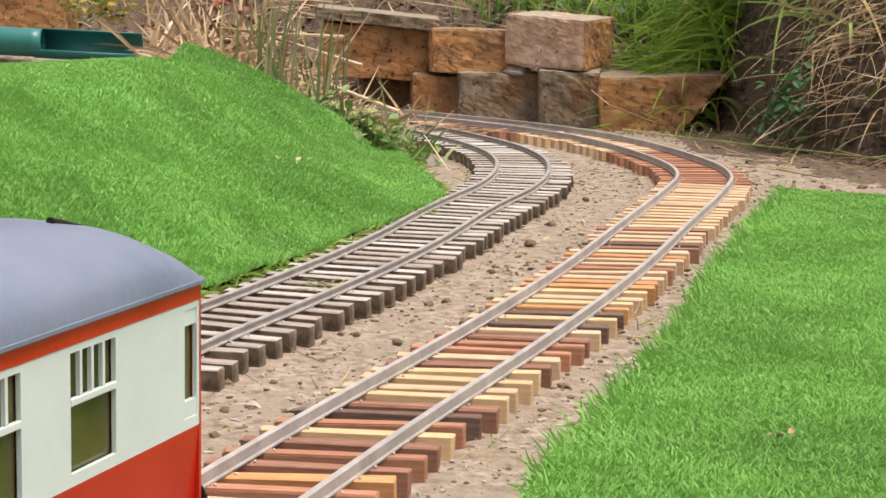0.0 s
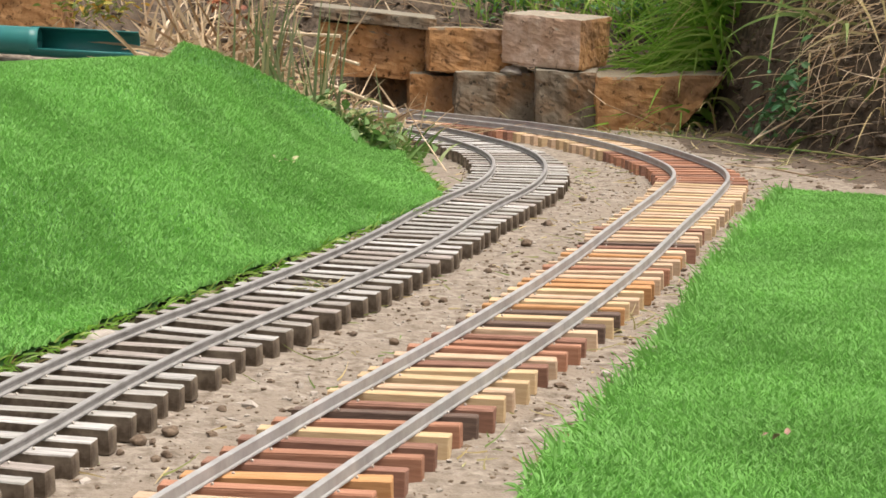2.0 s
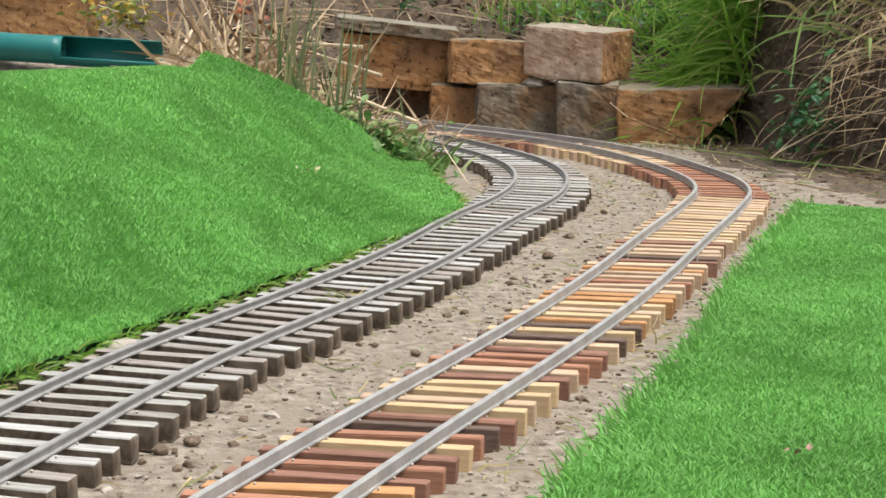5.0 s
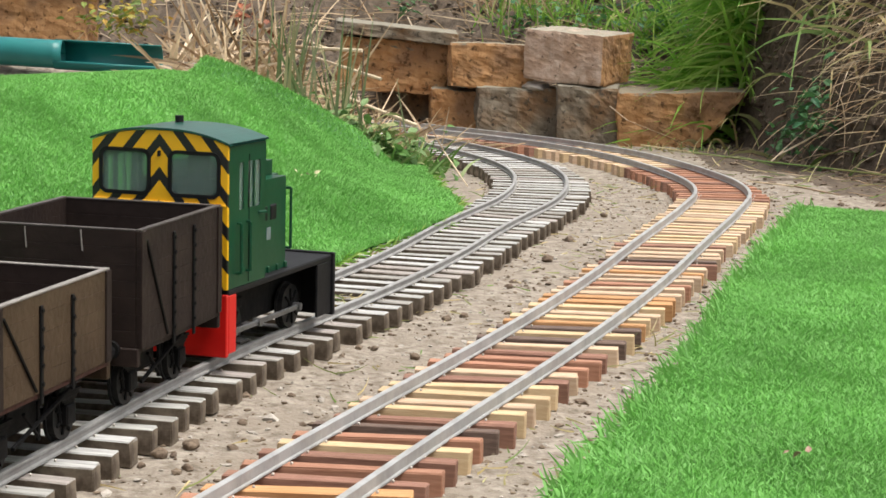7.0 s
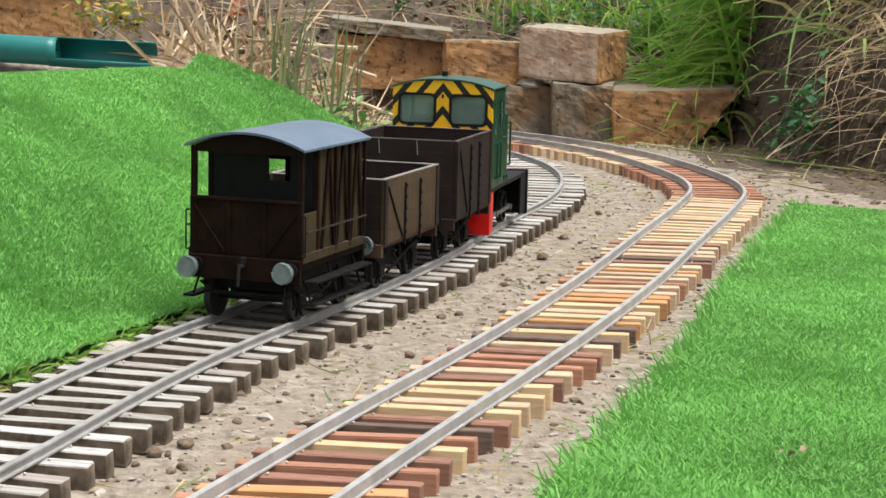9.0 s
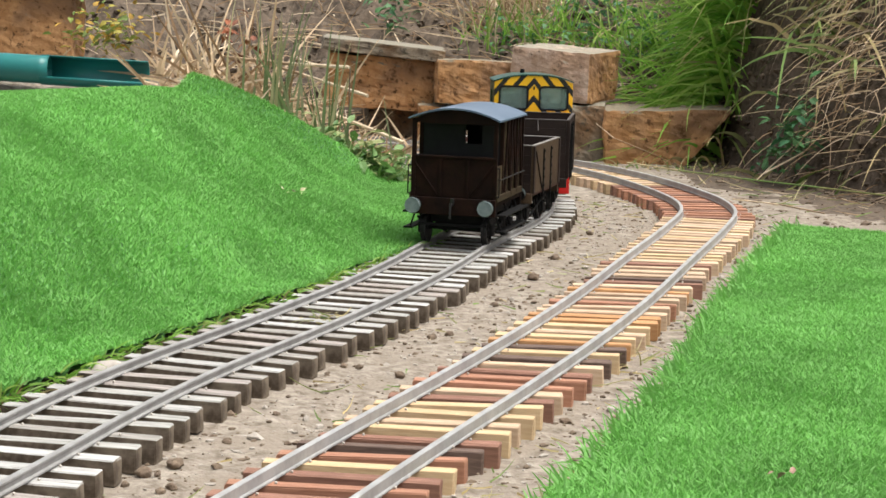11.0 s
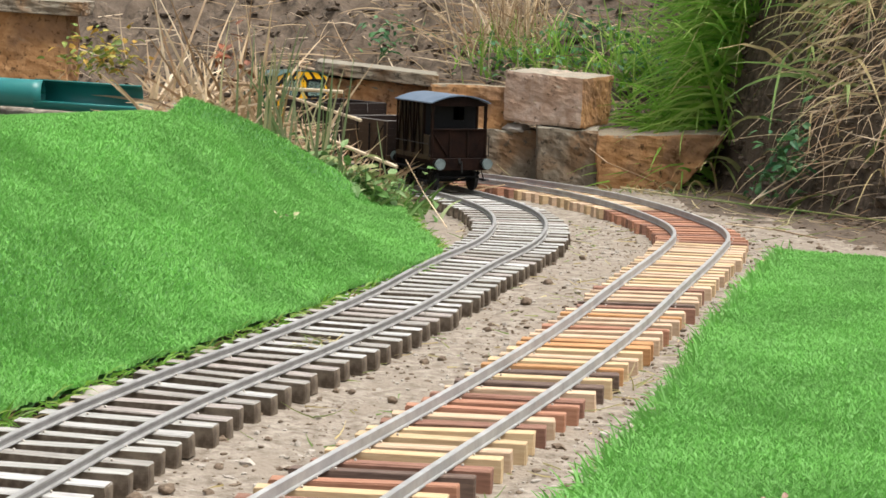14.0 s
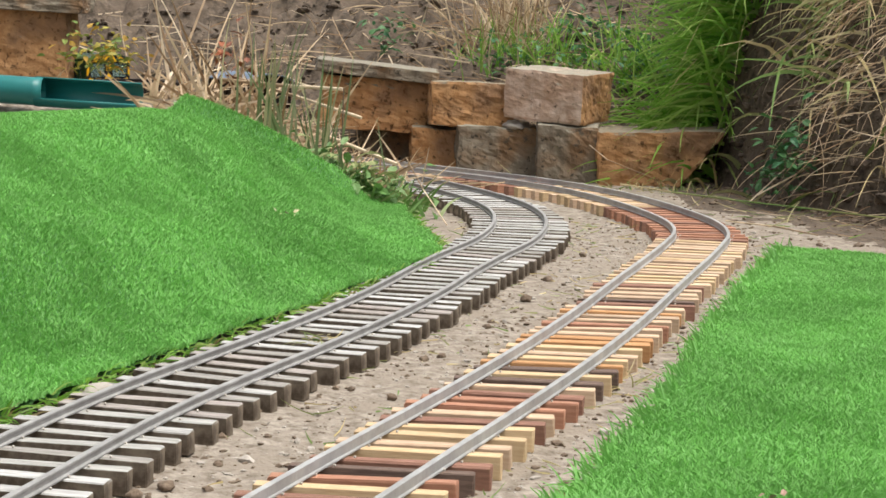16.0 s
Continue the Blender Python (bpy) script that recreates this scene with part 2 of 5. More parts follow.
def sweep(line, s0, s1, right, profile, step=0.02):
    """A bar of the given profile (across, up) along the line."""
    verts, faces, k = [], [], len(profile)
    ways = np.linspace(s0, s1, int((s1 - s0) / step) + 1)
    for s in ways:
        for u, v in profile:
            verts.append(on_line(line, s, right + u, v)[0])
    for i in range(len(ways) - 1):
        for j in range(k):
            a, b = i * k + j, i * k + (j + 1) % k
            faces.append((a, b, b + k, a + k))
    faces += [tuple(range(k))[::-1], tuple(range((len(ways) - 1) * k, len(ways) * k))]
    return verts, faces


def edge_old(y):
    """Where the banked turf ends beside the old track."""
    return np.interp(y, [0.3, 1.0, 1.223, 1.46, 1.775, 1.96, 2.12, 2.24, 2.33, 2.48, 2.73, 3.2], [-0.55, -0.335, -0.282, -0.208, -0.098, -0.04, 0.005, 0.024, 0.02, 0.0, -0.03, -0.1]) - 0.007 - 0.010 * (1 - smoothstep(1.9, 2.15, y))


def edge_new(y):
    """Where the flat turf ends beside the new track."""
    return np.interp(y, [0.4, 0.9, 1.07, 1.19, 1.42, 1.72, 2.05, 2.38, 2.5], [-0.03, 0.031, 0.075, 0.112, 0.181, 0.252, 0.340, 0.437, 0.47])


def bank_height(x, y):
    """The height of the turfed bank over the ground."""
    d = edge_old(y) - x
    up = 0.012 + 0.130 * smoothstep(0.0, 0.36, d) + 0.01 * smoothstep(0.4, 0.9, d)
    crest = 2.2 + 1.05 * (x + 0.5)
    crest = np.minimum(np.maximum(crest, 2.15), 2.75)
    back = 1 - smoothstep(0.0, 0.55, y - crest) * 0.8
    fold = 0.013 * np.sin((x * 0.8 - y * 0.55) * 16 + 1.0) * smoothstep(0.06, 0.2, d)
    rim = 0.030 * np.exp(-(((y - crest - 0.05) / 0.030) ** 2)) * smoothstep(-0.325, -0.30, x) * smoothstep(0.03, 0.10, d)
    return up * back + fold + rim


def toe(x):
    """How far off the earth bank behind the tracks begins."""
    return np.interp(x, [-3, -0.9, -0.5, -0.05, 0.05, 0.2, 0.3, 0.42, 0.46, 0.50, 0.535, 0.565, 0.62, 0.66, 0.9, 2.0], [4.3, 3.9, 3.75, 3.60, 3.54, 3.47, 3.44, 3.43, 3.42, 3.37, 3.20, 3.06, 2.91, 2.80, 2.3, 1.7])


def ground_height(x, y):
    e = y - toe(x)
    z = 0.002 * fnoise(x, y, 14, 3) + 0.0022 * fnoise(x, y, 55, 3, 3.0)
    rise = 0.0
    if e > 0:
        steep = 0.6 + 0.55 * float(smoothstep(0.46, 0.56, x))
        rise = 0.9 * (1 - math.exp(-steep * e / 0.9)) + 0.035 * smoothstep(0.0, 0.1, e)
        z += 0.035 * fnoise(x, y, 5.5, 4, 7.0) * min(1, e * 4) + 0.030 * fnoise(x, y, 20, 4, 2.0) * min(1, e * 8) + 0.012 * fnoise(x, y, 60, 3, 5.0) * min(1, e * 8)
    z += rise
    z = max(z, 0.118 * math.exp(-((y - 3.06) / 0.17) ** 2) * float(1 - smoothstep(-0.42, -0.10, x)) + 0.006 * fnoise(x, y, 18, 3, 2.0) if x < -0.1 else z)
    d = edge_old(y) - x
    if d > 0 and y < 3.4:
        z += max(0.0, float(bank_height(x, y)) - 0.012) * float(smoothstep(0.0, 0.05, d))
    return z


def ground_sheet():
    def axis(lo, hi, step, far):
        inner = list(np.arange(lo, hi, step))
        out, d = [], step
        v = hi
        while v < far:
            out.append(v)
            d *= 1.35
            v += d
        back, d, v = [], step, lo
        while v > -far:
            d *= 1.35
            v -= d
            back.append(v)
        return np.array(back[::-1] + inner + out)
    xs, ys = axis(-0.75, 0.85, 0.009, 60), axis(0.7, 4.3, 0.011, 60)
    verts = [(x, y, ground_height(x, y)) for y in ys for x in xs]
    w = len(xs)
    faces = [(j * w + i, j * w + i + 1, (j + 1) * w + i + 1, (j + 1) * w + i) for j in range(len(ys) - 1) for i in range(w - 1)]
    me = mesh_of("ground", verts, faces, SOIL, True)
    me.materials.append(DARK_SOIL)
    # Index 1: darker soil beside the bank turf's edge and towards the earth bank.
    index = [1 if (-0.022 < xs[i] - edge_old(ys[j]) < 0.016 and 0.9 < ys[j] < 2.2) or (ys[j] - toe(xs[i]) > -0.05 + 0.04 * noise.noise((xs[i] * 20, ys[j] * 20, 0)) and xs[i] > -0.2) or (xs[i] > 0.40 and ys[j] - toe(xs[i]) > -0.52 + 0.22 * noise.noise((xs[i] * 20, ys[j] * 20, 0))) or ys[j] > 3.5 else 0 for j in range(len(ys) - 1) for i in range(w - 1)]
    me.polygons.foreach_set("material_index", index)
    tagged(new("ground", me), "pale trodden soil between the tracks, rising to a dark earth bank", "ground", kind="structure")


ground_sheet()


def turf_mat(name, inside, height, x0, x1, y0, y1, label, thick=0.006, step=0.012):
    xs, ys = np.arange(x0, x1, step), np.arange(y0, y1, step)
    grid, verts, faces = {}, [], []
    for j, y in enumerate(ys):
        for i, x in enumerate(xs):
            if inside(x, y) > 0:
                z = height(x, y)
                grid[i, j] = len(verts)
                verts += [(x, y, z), (x, y, z - thick)]
    for (i, j), a in grid.items():
        q = [grid.get(k) for k in ((i + 1, j), (i + 1, j + 1), (i, j + 1))]
        if None not in q:
            b, c, d = q
            faces += [(a, b, c, d), (a + 1, d + 1, c + 1, b + 1)]
    ob = new(name, mesh_of(name, verts, faces, TURF_BACK, True))
    return tagged(ob, label, "turf", kind="structure")


def turf_blades(name, inside, height, x0, x1, y0, y1, density, length, label, seed, lean=(0.0, 0.0)):
    """Short plastic blades, each a bent tapered strip, as one sheet of grass."""
    rng = np.random.default_rng(seed)
    n = int((x1 - x0) * (y1 - y0) * density)
    px, py = rng.uniform(x0, x1, n), rng.uniform(y0, y1, n)
    keep = inside(px, py) > 0
    px, py = px[keep], py[keep]
    n = len(px)
    pz = height(px, py)
    patch = 0.6 * ripple(0.4 * px, 0.4 * py, 1.0) + 0.7 * ripple(1.5 * px, 1.5 * py, 2.0)
    patch2 = 0.6 * ripple(0.4 * px, 0.4 * py, 5.0) + 0.7 * ripple(1.5 * px, 1.5 * py, 4.0)
    h = length * rng.uniform(0.55, 1.15, n)
    ang = rng.uniform(0, 2 * math.pi, n)
    out = rng.uniform(0.2, 1.0, n) * h
    dx = np.cos(ang) * out + (lean[0] + 0.35 * patch) * h
    dy = np.sin(ang) * out + (lean[1] + 0.35 * patch2) * h
    w = rng.uniform(0.0005, 0.0009, n)
    face = rng.uniform(0, 2 * math.pi, n)
    wx, wy = np.cos(face) * w, np.sin(face) * w
    v = np.empty((n, 5, 3))
    up = h * 0.8
    v[:, 0] = np.stack([px - wx, py - wy, pz], 1)
    v[:, 1] = np.stack([px + wx, py + wy, pz], 1)
    v[:, 2] = np.stack([px + wx * 0.8 + dx * 0.4, py + wy * 0.8 + dy * 0.4, pz + up * 0.65], 1)
    v[:, 3] = np.stack([px - wx * 0.8 + dx * 0.4, py - wy * 0.8 + dy * 0.4, pz + up * 0.65], 1)
    v[:, 4] = np.stack([px + dx, py + dy, pz + up], 1)
    base = np.arange(n)[:, None] * 5
    quads = base + np.array([[0, 1, 2, 3]])
    tris = base + np.array([[3, 2, 4]])
    me = bpy.data.meshes.new(name)
    me.vertices.add(n * 5)
    me.vertices.foreach_set("co", v.ravel())
    me.loops.add(n * 7)
    me.loops.foreach_set("vertex_index", np.concatenate([quads, tris], 1).ravel())
    me.polygons.add(n * 2)
    starts = (np.arange(n)[:, None] * 7 + np.array([[0, 4]])).ravel()
    me.polygons.foreach_set("loop_start", starts)
    me.update(calc_edges=True)
    me.materials.append(BLADES)
    return tagged(new(name, me), label, "turf", kind="stuff")


def ripple(x, y, k=0.0):
    """A smooth uneven value between about -1 and 1, for arrays."""
    return (np.sin(41 * x + 17 * y + k) + np.sin(23 * x - 37 * y + 2 * k + 1) + np.sin(71 * y + 13 * x + 3 * k) + np.sin(97 * x + 89 * y - k)) / 3.2


def in_old(x, y):
    wob = 0.005 * ripple(x, y) + 0.003 * ripple(3.1 * x, 3.1 * y, 2.0)
    crest = 2.2 + 1.05 * (x + 0.5)
    return np.minimum(np.minimum(edge_old(y) - x + wob, 2.9 - y), np.minimum(y - 0.75, np.maximum(crest, 2.15) + 0.38 - y))


def in_new(x, y):
    wob = 0.005 * ripple(x, y) + 0.003 * ripple(3.1 * x, 3.1 * y, 2.0)
    return np.minimum(np.minimum(x - edge_new(y) + wob, 2.40 - 0.6 * (x - 0.425) - y + wob), y - 0.7)


def old_z(x, y):
    return bank_height(x, y) + 0.006


def new_z(x, y):
    return 0.012 + 0.004 * ripple(0.12 * x, 0.12 * y)


turf_mat("turf_bank", in_old, old_z, -1.0, 0.04, 0.75, 2.9, "green artificial turf laid over a humped bank")
turf_mat("turf_flat", in_new, new_z, 0.0, 1.0, 0.7, 2.5, "flat strip of green artificial turf beside the new track")
turf_blades("turf_bank_blades", in_old, old_z, -0.66, 0.04, 1.1, 2.75, 430000, 0.0060, "short bright green plastic grass blades on the bank", 1)
turf_blades("turf_flat_blades", in_new, new_z, 0.0, 0.58, 0.95, 2.45, 470000, 0.0068, "short bright green plastic grass blades on the flat strip", 2)


def track(name, line, s0, s1, first, pitch, length, timber, metal, label, seed, foot, web, wide=0.0118, skew=None):
    """Two rails on sleepers; timber(k) gives the wood of the sleeper k after the first, skew(s) its turn."""
    rng = random.Random(seed)
    top = new(name)
    tagged(top, label, "railway track")
    for side in (-1, 1):
        half = [(0.0030, foot), (0.0030, foot + 0.0010), (web, foot + 0.0019), (web, RAIL_TOP - 0.0026), (0.0022, RAIL_TOP - 0.0018), (0.0022, RAIL_TOP - 0.0004), (0.0016, RAIL_TOP)]
        prof = half + [(-u, v) for u, v in half[::-1]]
        v, f = sweep(line, s0 - 3.2, s1 + 0.25, side * 0.0335, prof)
        ob = new("rail", mesh_of("rail", v, f, metal))
        ob.parent = top
    shapes = {}
    bm = bmesh.new()
    bmesh.ops.create_icosphere(bm, subdivisions=1, radius=0.0011)
    spike = bpy.data.meshes.new("spike")
    bm.to_mesh(spike)
    bm.free()
    spike.materials.append(SPIKE)
    for k in range(round((s0 - 2.7 - first) / pitch), round((s1 - first) / pitch)):
        s = first + pitch * (k + rng.gauss(0, 0.035))
        p, a = on_line(line, s)
        wood, form = timber(k), rng.randrange(4)
        if (wood.name, form) not in shapes:
            bm = box(-length / 2, length / 2, -wide / 2, wide / 2, -0.0155, 0, 0.0008)
            for vert in bm.verts:
                vert.co += Vector((rng.uniform(-1, 1), rng.uniform(-1, 1), rng.uniform(-1, 1))) * 0.0005
            me = bpy.data.meshes.new("sleeper")
            bm.to_mesh(me)
            bm.free()
            me.materials.append(wood)
            shapes[wood.name, form] = me
        ob = new("sleeper", shapes[wood.name, form])
        ob.parent = top
        side = rng.gauss(0, 0.0016)
        turn = a - math.pi / 2 + rng.gauss(0, 0.018) + (skew(s) if skew else 0.0)
        ob.matrix_basis = Matrix.Translation(p + Vector((math.sin(a), -math.cos(a), 0)) * side + Vector((0, 0, foot + rng.uniform(-0.0008, 0)))) @ Euler((0, rng.gauss(0, 0.006), turn)).to_matrix().to_4x4()
        for rail_x in (-0.0335, 0.0335) if s > s0 else ():
            pin = new("spike", spike)
            pin.parent = ob
            pin.matrix_basis = pose(rail_x + 0.0046, rng.uniform(-0.003, 0.003), 0.0008)
    return top


NEW_KINDS = "PROBRBYRDBYPYYBPRRBPDYDOYPYOOPPRPPOPBDPPPBPYYPPYPPYPPYPPPYBRRBRRRBRRBRRRBYPYPPYYPYPPYBRBRBBRPYPBRYP"


def new_timber(k):
    return TIMBER[NEW_KINDS[k % len(NEW_KINDS)]]


def new_skew(s):
    """The fresh sleepers lie askew on the straight and square up in the bend."""
    return radians(12) * float(1 - smoothstep(1.1, 1.6, s))


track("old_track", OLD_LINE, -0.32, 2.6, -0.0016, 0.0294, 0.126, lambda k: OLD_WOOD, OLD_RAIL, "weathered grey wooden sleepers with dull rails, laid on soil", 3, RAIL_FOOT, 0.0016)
track("new_track", NEW_LINE, -0.12, 2.75, 0.0140, 0.0265, 0.114, new_timber, NEW_RAIL, "fresh many-coloured hardwood sleepers with bright rails, laid on soil", 4, 0.0145, 0.0022, skew=new_skew)


def stone_block(x0, x1, z0, z1, y, deep, turn, seed, label, mat=None, rag=0.006, slant=0.0, tilt=None, side_mat=None):
    rng = random.Random(seed)
    w, h = x1 - x0, z1 - z0
    bm = bmesh.new()
    bmesh.ops.create_cube(bm, size=1, matrix=Matrix.Diagonal((w, deep, h, 1)))
    bmesh.ops.subdivide_edges(bm, edges=bm.edges[:], cuts=15, use_grid_fill=True)
    o = rng.uniform(0, 50)
    for v in bm.verts:
        c = v.co
        u = Vector((c.x / (w / 2), c.y / (deep / 2), c.z / (h / 2)))
        r = (abs(u.x) ** 40 + abs(u.y) ** 40 + abs(u.z) ** 40) ** (1 / 40)
        c *= 1 / max(r, 1e-6) * max(abs(u.x), abs(u.y), abs(u.z))
        n = noise.fractal(c * 28 + Vector((o, o, o)), 0.8, 2.2, 5)
        big = noise.noise(c * 11 + Vector((o, 3, o)))
        fine = noise.fractal(c * 75 + Vector((o, o, 0)), 0.7, 2.2, 3)
        c += c.normalized() * (n * rag * 0.8 + big * rag * 0.55 + fine * rag * 0.35)
        if slant:
            c.x -= slant * (0.5 - c.z / h) * float(smoothstep(0.0, w * 0.42, c.x))
    ob = part("stone_block", bm, mat or STONE, None, "", pose((x0 + x1) / 2, y + deep / 2, (z0 + z1) / 2, rng.uniform(-2, 2), rng.uniform(-3, 3) if tilt is None else tilt, turn), False)
    if side_mat:
        ob.data.materials.append(side_mat)
        for f in ob.data.polygons:
            if f.normal.x > 0.6:
                f.material_index = 1
    return tagged(ob, label, "stone", "stones of the low wall")


stone_block(0.291, 0.508, -0.004, 0.094, 3.325, 0.13, -3, 1, "broken rusty orange sandstone block at the wall's end", slant=0.085, tilt=-2)
stone_block(0.188, 0.292, -0.006, 0.097, 3.35, 0.12, -3, 3, "grey squared stone block with lichen in the low wall", GREY_STONE, tilt=0)
stone_block(0.047, 0.188, -0.004, 0.087, 3.41, 0.12, 2, 4, "brown rough stone block at the foot of the wall", GREY_STONE, tilt=0)
stone_block(-0.032, 0.047, -0.006, 0.079, 3.45, 0.12, 3, 5, "dark brown stone block at the foot of the wall", STONE)
stone_block(0.150, 0.297, 0.102, 0.188, 3.376, 0.13, -28, 6, "pale pinkish stone block with an orange broken side", PINK_STONE, rag=0.004, tilt=3, side_mat=STONE)
stone_block(-0.001, 0.145, 0.084, 0.160, 3.43, 0.12, 4, 7, "orange stone block on the upper course", tilt=1)
stone_block(-0.195, -0.002, 0.072, 0.164, 3.51, 0.13, 2, 8, "large brown boulder under a grey slab", rag=0.009, tilt=3)
stone_block(-0.205, 0.012, 0.164, 0.186, 3.49, 0.15, 2, 12, "flat grey slab lying on the boulder", GREY_STONE, rag=0.006, tilt=5)
stone_block(-0.13, -0.04, -0.006, 0.075, 3.57, 0.12, 8, 10, "dark stone block under the boulder", GREY_STONE)
stone_block(-0.9, -0.688, 0.13, 0.262, 3.75, 0.14, 0, 9, "orange stone block behind the pipe", tilt=0)
stone_block(-0.9, -0.660, 0.262, 0.290, 3.73, 0.17, 0, 13, "grey slab lying on the orange stone block", GREY_STONE, tilt=2)


def pipe():
    """A round pipe whose end is a gutter, open towards the front."""
    bm = bmesh.new()
    seg, rows = 28, []
    for x, r, cut in ((-0.86, 0.0215, 0), (-0.60, 0.0215, 0), (-0.585, 0.0220, 0), (-0.597, 0.0228, 1), (-0.52, 0.0230, 1), (-0.436, 0.0230, 1)):
        ring = []
        for k in range(seg + 1):
            a = 2 * math.pi * k / seg if not cut else math.radians(205) + math.radians(250) * k / seg
            ring.append(bm.verts.new((x, 3.0 + 0.03 * (-0.44 - x) + r * math.cos(a), 0.1468 - 0.035 * (x + 0.6) + r * math.sin(a))))
        rows.append((ring, cut))
    for (a, ca), (b, cb) in zip(rows, rows[1:]):
        if ca == cb:
            for k in range(seg):
                bm.faces.new((a[k], a[k + 1], b[k + 1], b[k]))
    ob = part("drain_pipe", bm, PIPE, None, "", None, True)
    mod = ob.modifiers.new("thickness", "SOLIDIFY")
    mod.thickness = 0.0025
    tagged(ob, "dark green plastic drain pipe ending in an open gutter", "pipe")


pipe()


# ---- rolling stock: x forward, y to the left, z up from the rail tops ----
IRON = material("black_iron", (0.005, 0.005, 0.0055), (0.011, 0.0105, 0.010), 0.65, 90, bump=0.2, spec=0.12)
TYRE = material("worn_steel", (0.010, 0.010, 0.010), (0.028, 0.027, 0.026), 0.5, 90, metal=0.2, bump=0.1, spec=0.25)
STEEL = material("oily_steel", (0.11, 0.11, 0.11), (0.20, 0.20, 0.20), 0.4, 80, metal=0.6, bump=0.1)
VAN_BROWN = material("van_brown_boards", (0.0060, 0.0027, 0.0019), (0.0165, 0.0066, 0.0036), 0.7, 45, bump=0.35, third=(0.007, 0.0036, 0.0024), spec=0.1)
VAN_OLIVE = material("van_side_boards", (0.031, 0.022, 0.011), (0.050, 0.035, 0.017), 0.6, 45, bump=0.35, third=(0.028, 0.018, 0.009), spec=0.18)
WAGON_TAN = material("wagon_tan_boards", (0.056, 0.036, 0.021), (0.075, 0.050, 0.030), 0.6, 45, bump=0.35, third=(0.043, 0.027, 0.016), spec=0.18)
WAGON_DARK = material("wagon_dark_boards", (0.016, 0.010, 0.0085), (0.026, 0.017, 0.0135), 0.65, 45, bump=0.3, third=(0.020, 0.013, 0.011), spec=0.18)
INSIDE = material("wagon_inside_paint", (0.045, 0.019, 0.015), (0.062, 0.027, 0.021), 0.6, 45, bump=0.3, spec=0.18)
ROOF_GREY = material("roof_grey_paint", (0.075, 0.115, 0.165), (0.115, 0.155, 0.21), 0.42, 30, bump=0.12)
BUFFER_GREY = material("buffer_face_paint", (0.11, 0.15, 0.15), (0.17, 0.21, 0.21), 0.5, 120, bump=0.2)
LOCO_GREEN = material("loco_green_paint", (0.003, 0.043, 0.019), (0.005, 0.053, 0.025), 0.34, 25, bump=0.06, spec=0.32)
LOCO_ROOF = material("loco_roof_green", (0.008, 0.060, 0.042), (0.012, 0.075, 0.053), 0.3, 25, bump=0.06, spec=0.5)
RED = material("signal_red_paint", (0.52, 0.008, 0.006), (0.60, 0.014, 0.009), 0.35, 30, bump=0.06)
BLACK = material("black_paint", (0.006, 0.006, 0.007), (0.011, 0.011, 0.012), 0.55, 60, bump=0.08, spec=0.2)
COACH_GREY = material("coach_roof_grey", (0.11, 0.15, 0.215), (0.14, 0.185, 0.255), 0.5, 18, bump=0.15)
CREAM = material("coach_cream_paint", (0.47, 0.58, 0.58), (0.52, 0.63, 0.625), 0.3, 18, bump=0.05, spec=0.5)
COACH_RED = material("coach_red_paint", (0.42, 0.014, 0.006), (0.50, 0.026, 0.010), 0.3, 18, bump=0.05, spec=0.5)
COACH_PANE = material("coach_blind_glass", (0.06, 0.06, 0.018), (0.085, 0.085, 0.026), 0.15, 30, bump=0.0, spec=0.5)
DULL_EDGE = material("rubbed_edge", (0.040, 0.032, 0.028), (0.075, 0.064, 0.058), 0.55, 60)
PALE = material("pale_metal_edge", (0.17, 0.155, 0.14), (0.24, 0.22, 0.20), 0.5, 60)


def glass(name, tint, rough=0.06):
    m = bpy.data.materials.new(name)
    m.use_nodes = True
    b = m.node_tree.nodes["Principled BSDF"]
    b.inputs["Base Color"].default_value = (*tint, 1)
    b.inputs["Roughness"].default_value = rough
    b.inputs["Transmission Weight"].default_value = 0.85
    b.inputs["IOR"].default_value = 1.3
    return m


PANE = glass("cab_glass", (0.55, 0.72, 0.66), 0.12)


def stripes(name):
    """Black and yellow chevrons that point up the middle of the cab's end."""
    m = bpy.data.materials.new(name)
    m.use_nodes = True
    n, l = m.node_tree.nodes, m.node_tree.links
    b = n["Principled BSDF"]
    b.inputs["Roughness"].default_value = 0.4
    tc, sep = n.new("ShaderNodeTexCoord"), n.new("ShaderNodeSeparateXYZ")
    l.new(tc.outputs["Object"], sep.inputs[0])

    def op(kind, a, c):
        k = n.new("ShaderNodeMath")
        k.operation = kind
        for i, v in enumerate((a, c)):
            if v is None:
                continue
            if isinstance(v, float):
                k.inputs[i].default_value = v
            else:
                l.new(v, k.inputs[i])
        return k.outputs[0]
    side = op("ABSOLUTE", sep.outputs["Y"], None)
    v = op("ADD", op("MULTIPLY", side, 1.2), sep.outputs["Z"])
    fr = op("FRACT", op("DIVIDE", op("ADD", v, -0.109), 0.0225), None)
    band = op("LESS_THAN", fr, 0.60)
    nz = n.new("ShaderNodeTexNoise")
    nz.inputs["Scale"].default_value = 90
    l.new(tc.outputs["Object"], nz.inputs["Vector"])
    yel = n.new("ShaderNodeMixRGB")
    yel.inputs[1].default_value = (0.74, 0.39, 0.008, 1)
    yel.inputs[2].default_value = (0.86, 0.48, 0.012, 1)
    l.new(nz.outputs["Fac"], yel.inputs[0])
    mx = n.new("ShaderNodeMixRGB")
    mx.inputs[1].default_value = (0.010, 0.010, 0.011, 1)
    l.new(band, mx.inputs[0])
    l.new(yel.outputs[0], mx.inputs[2])
    l.new(mx.outputs[0], b.inputs["Base Color"])
    return m


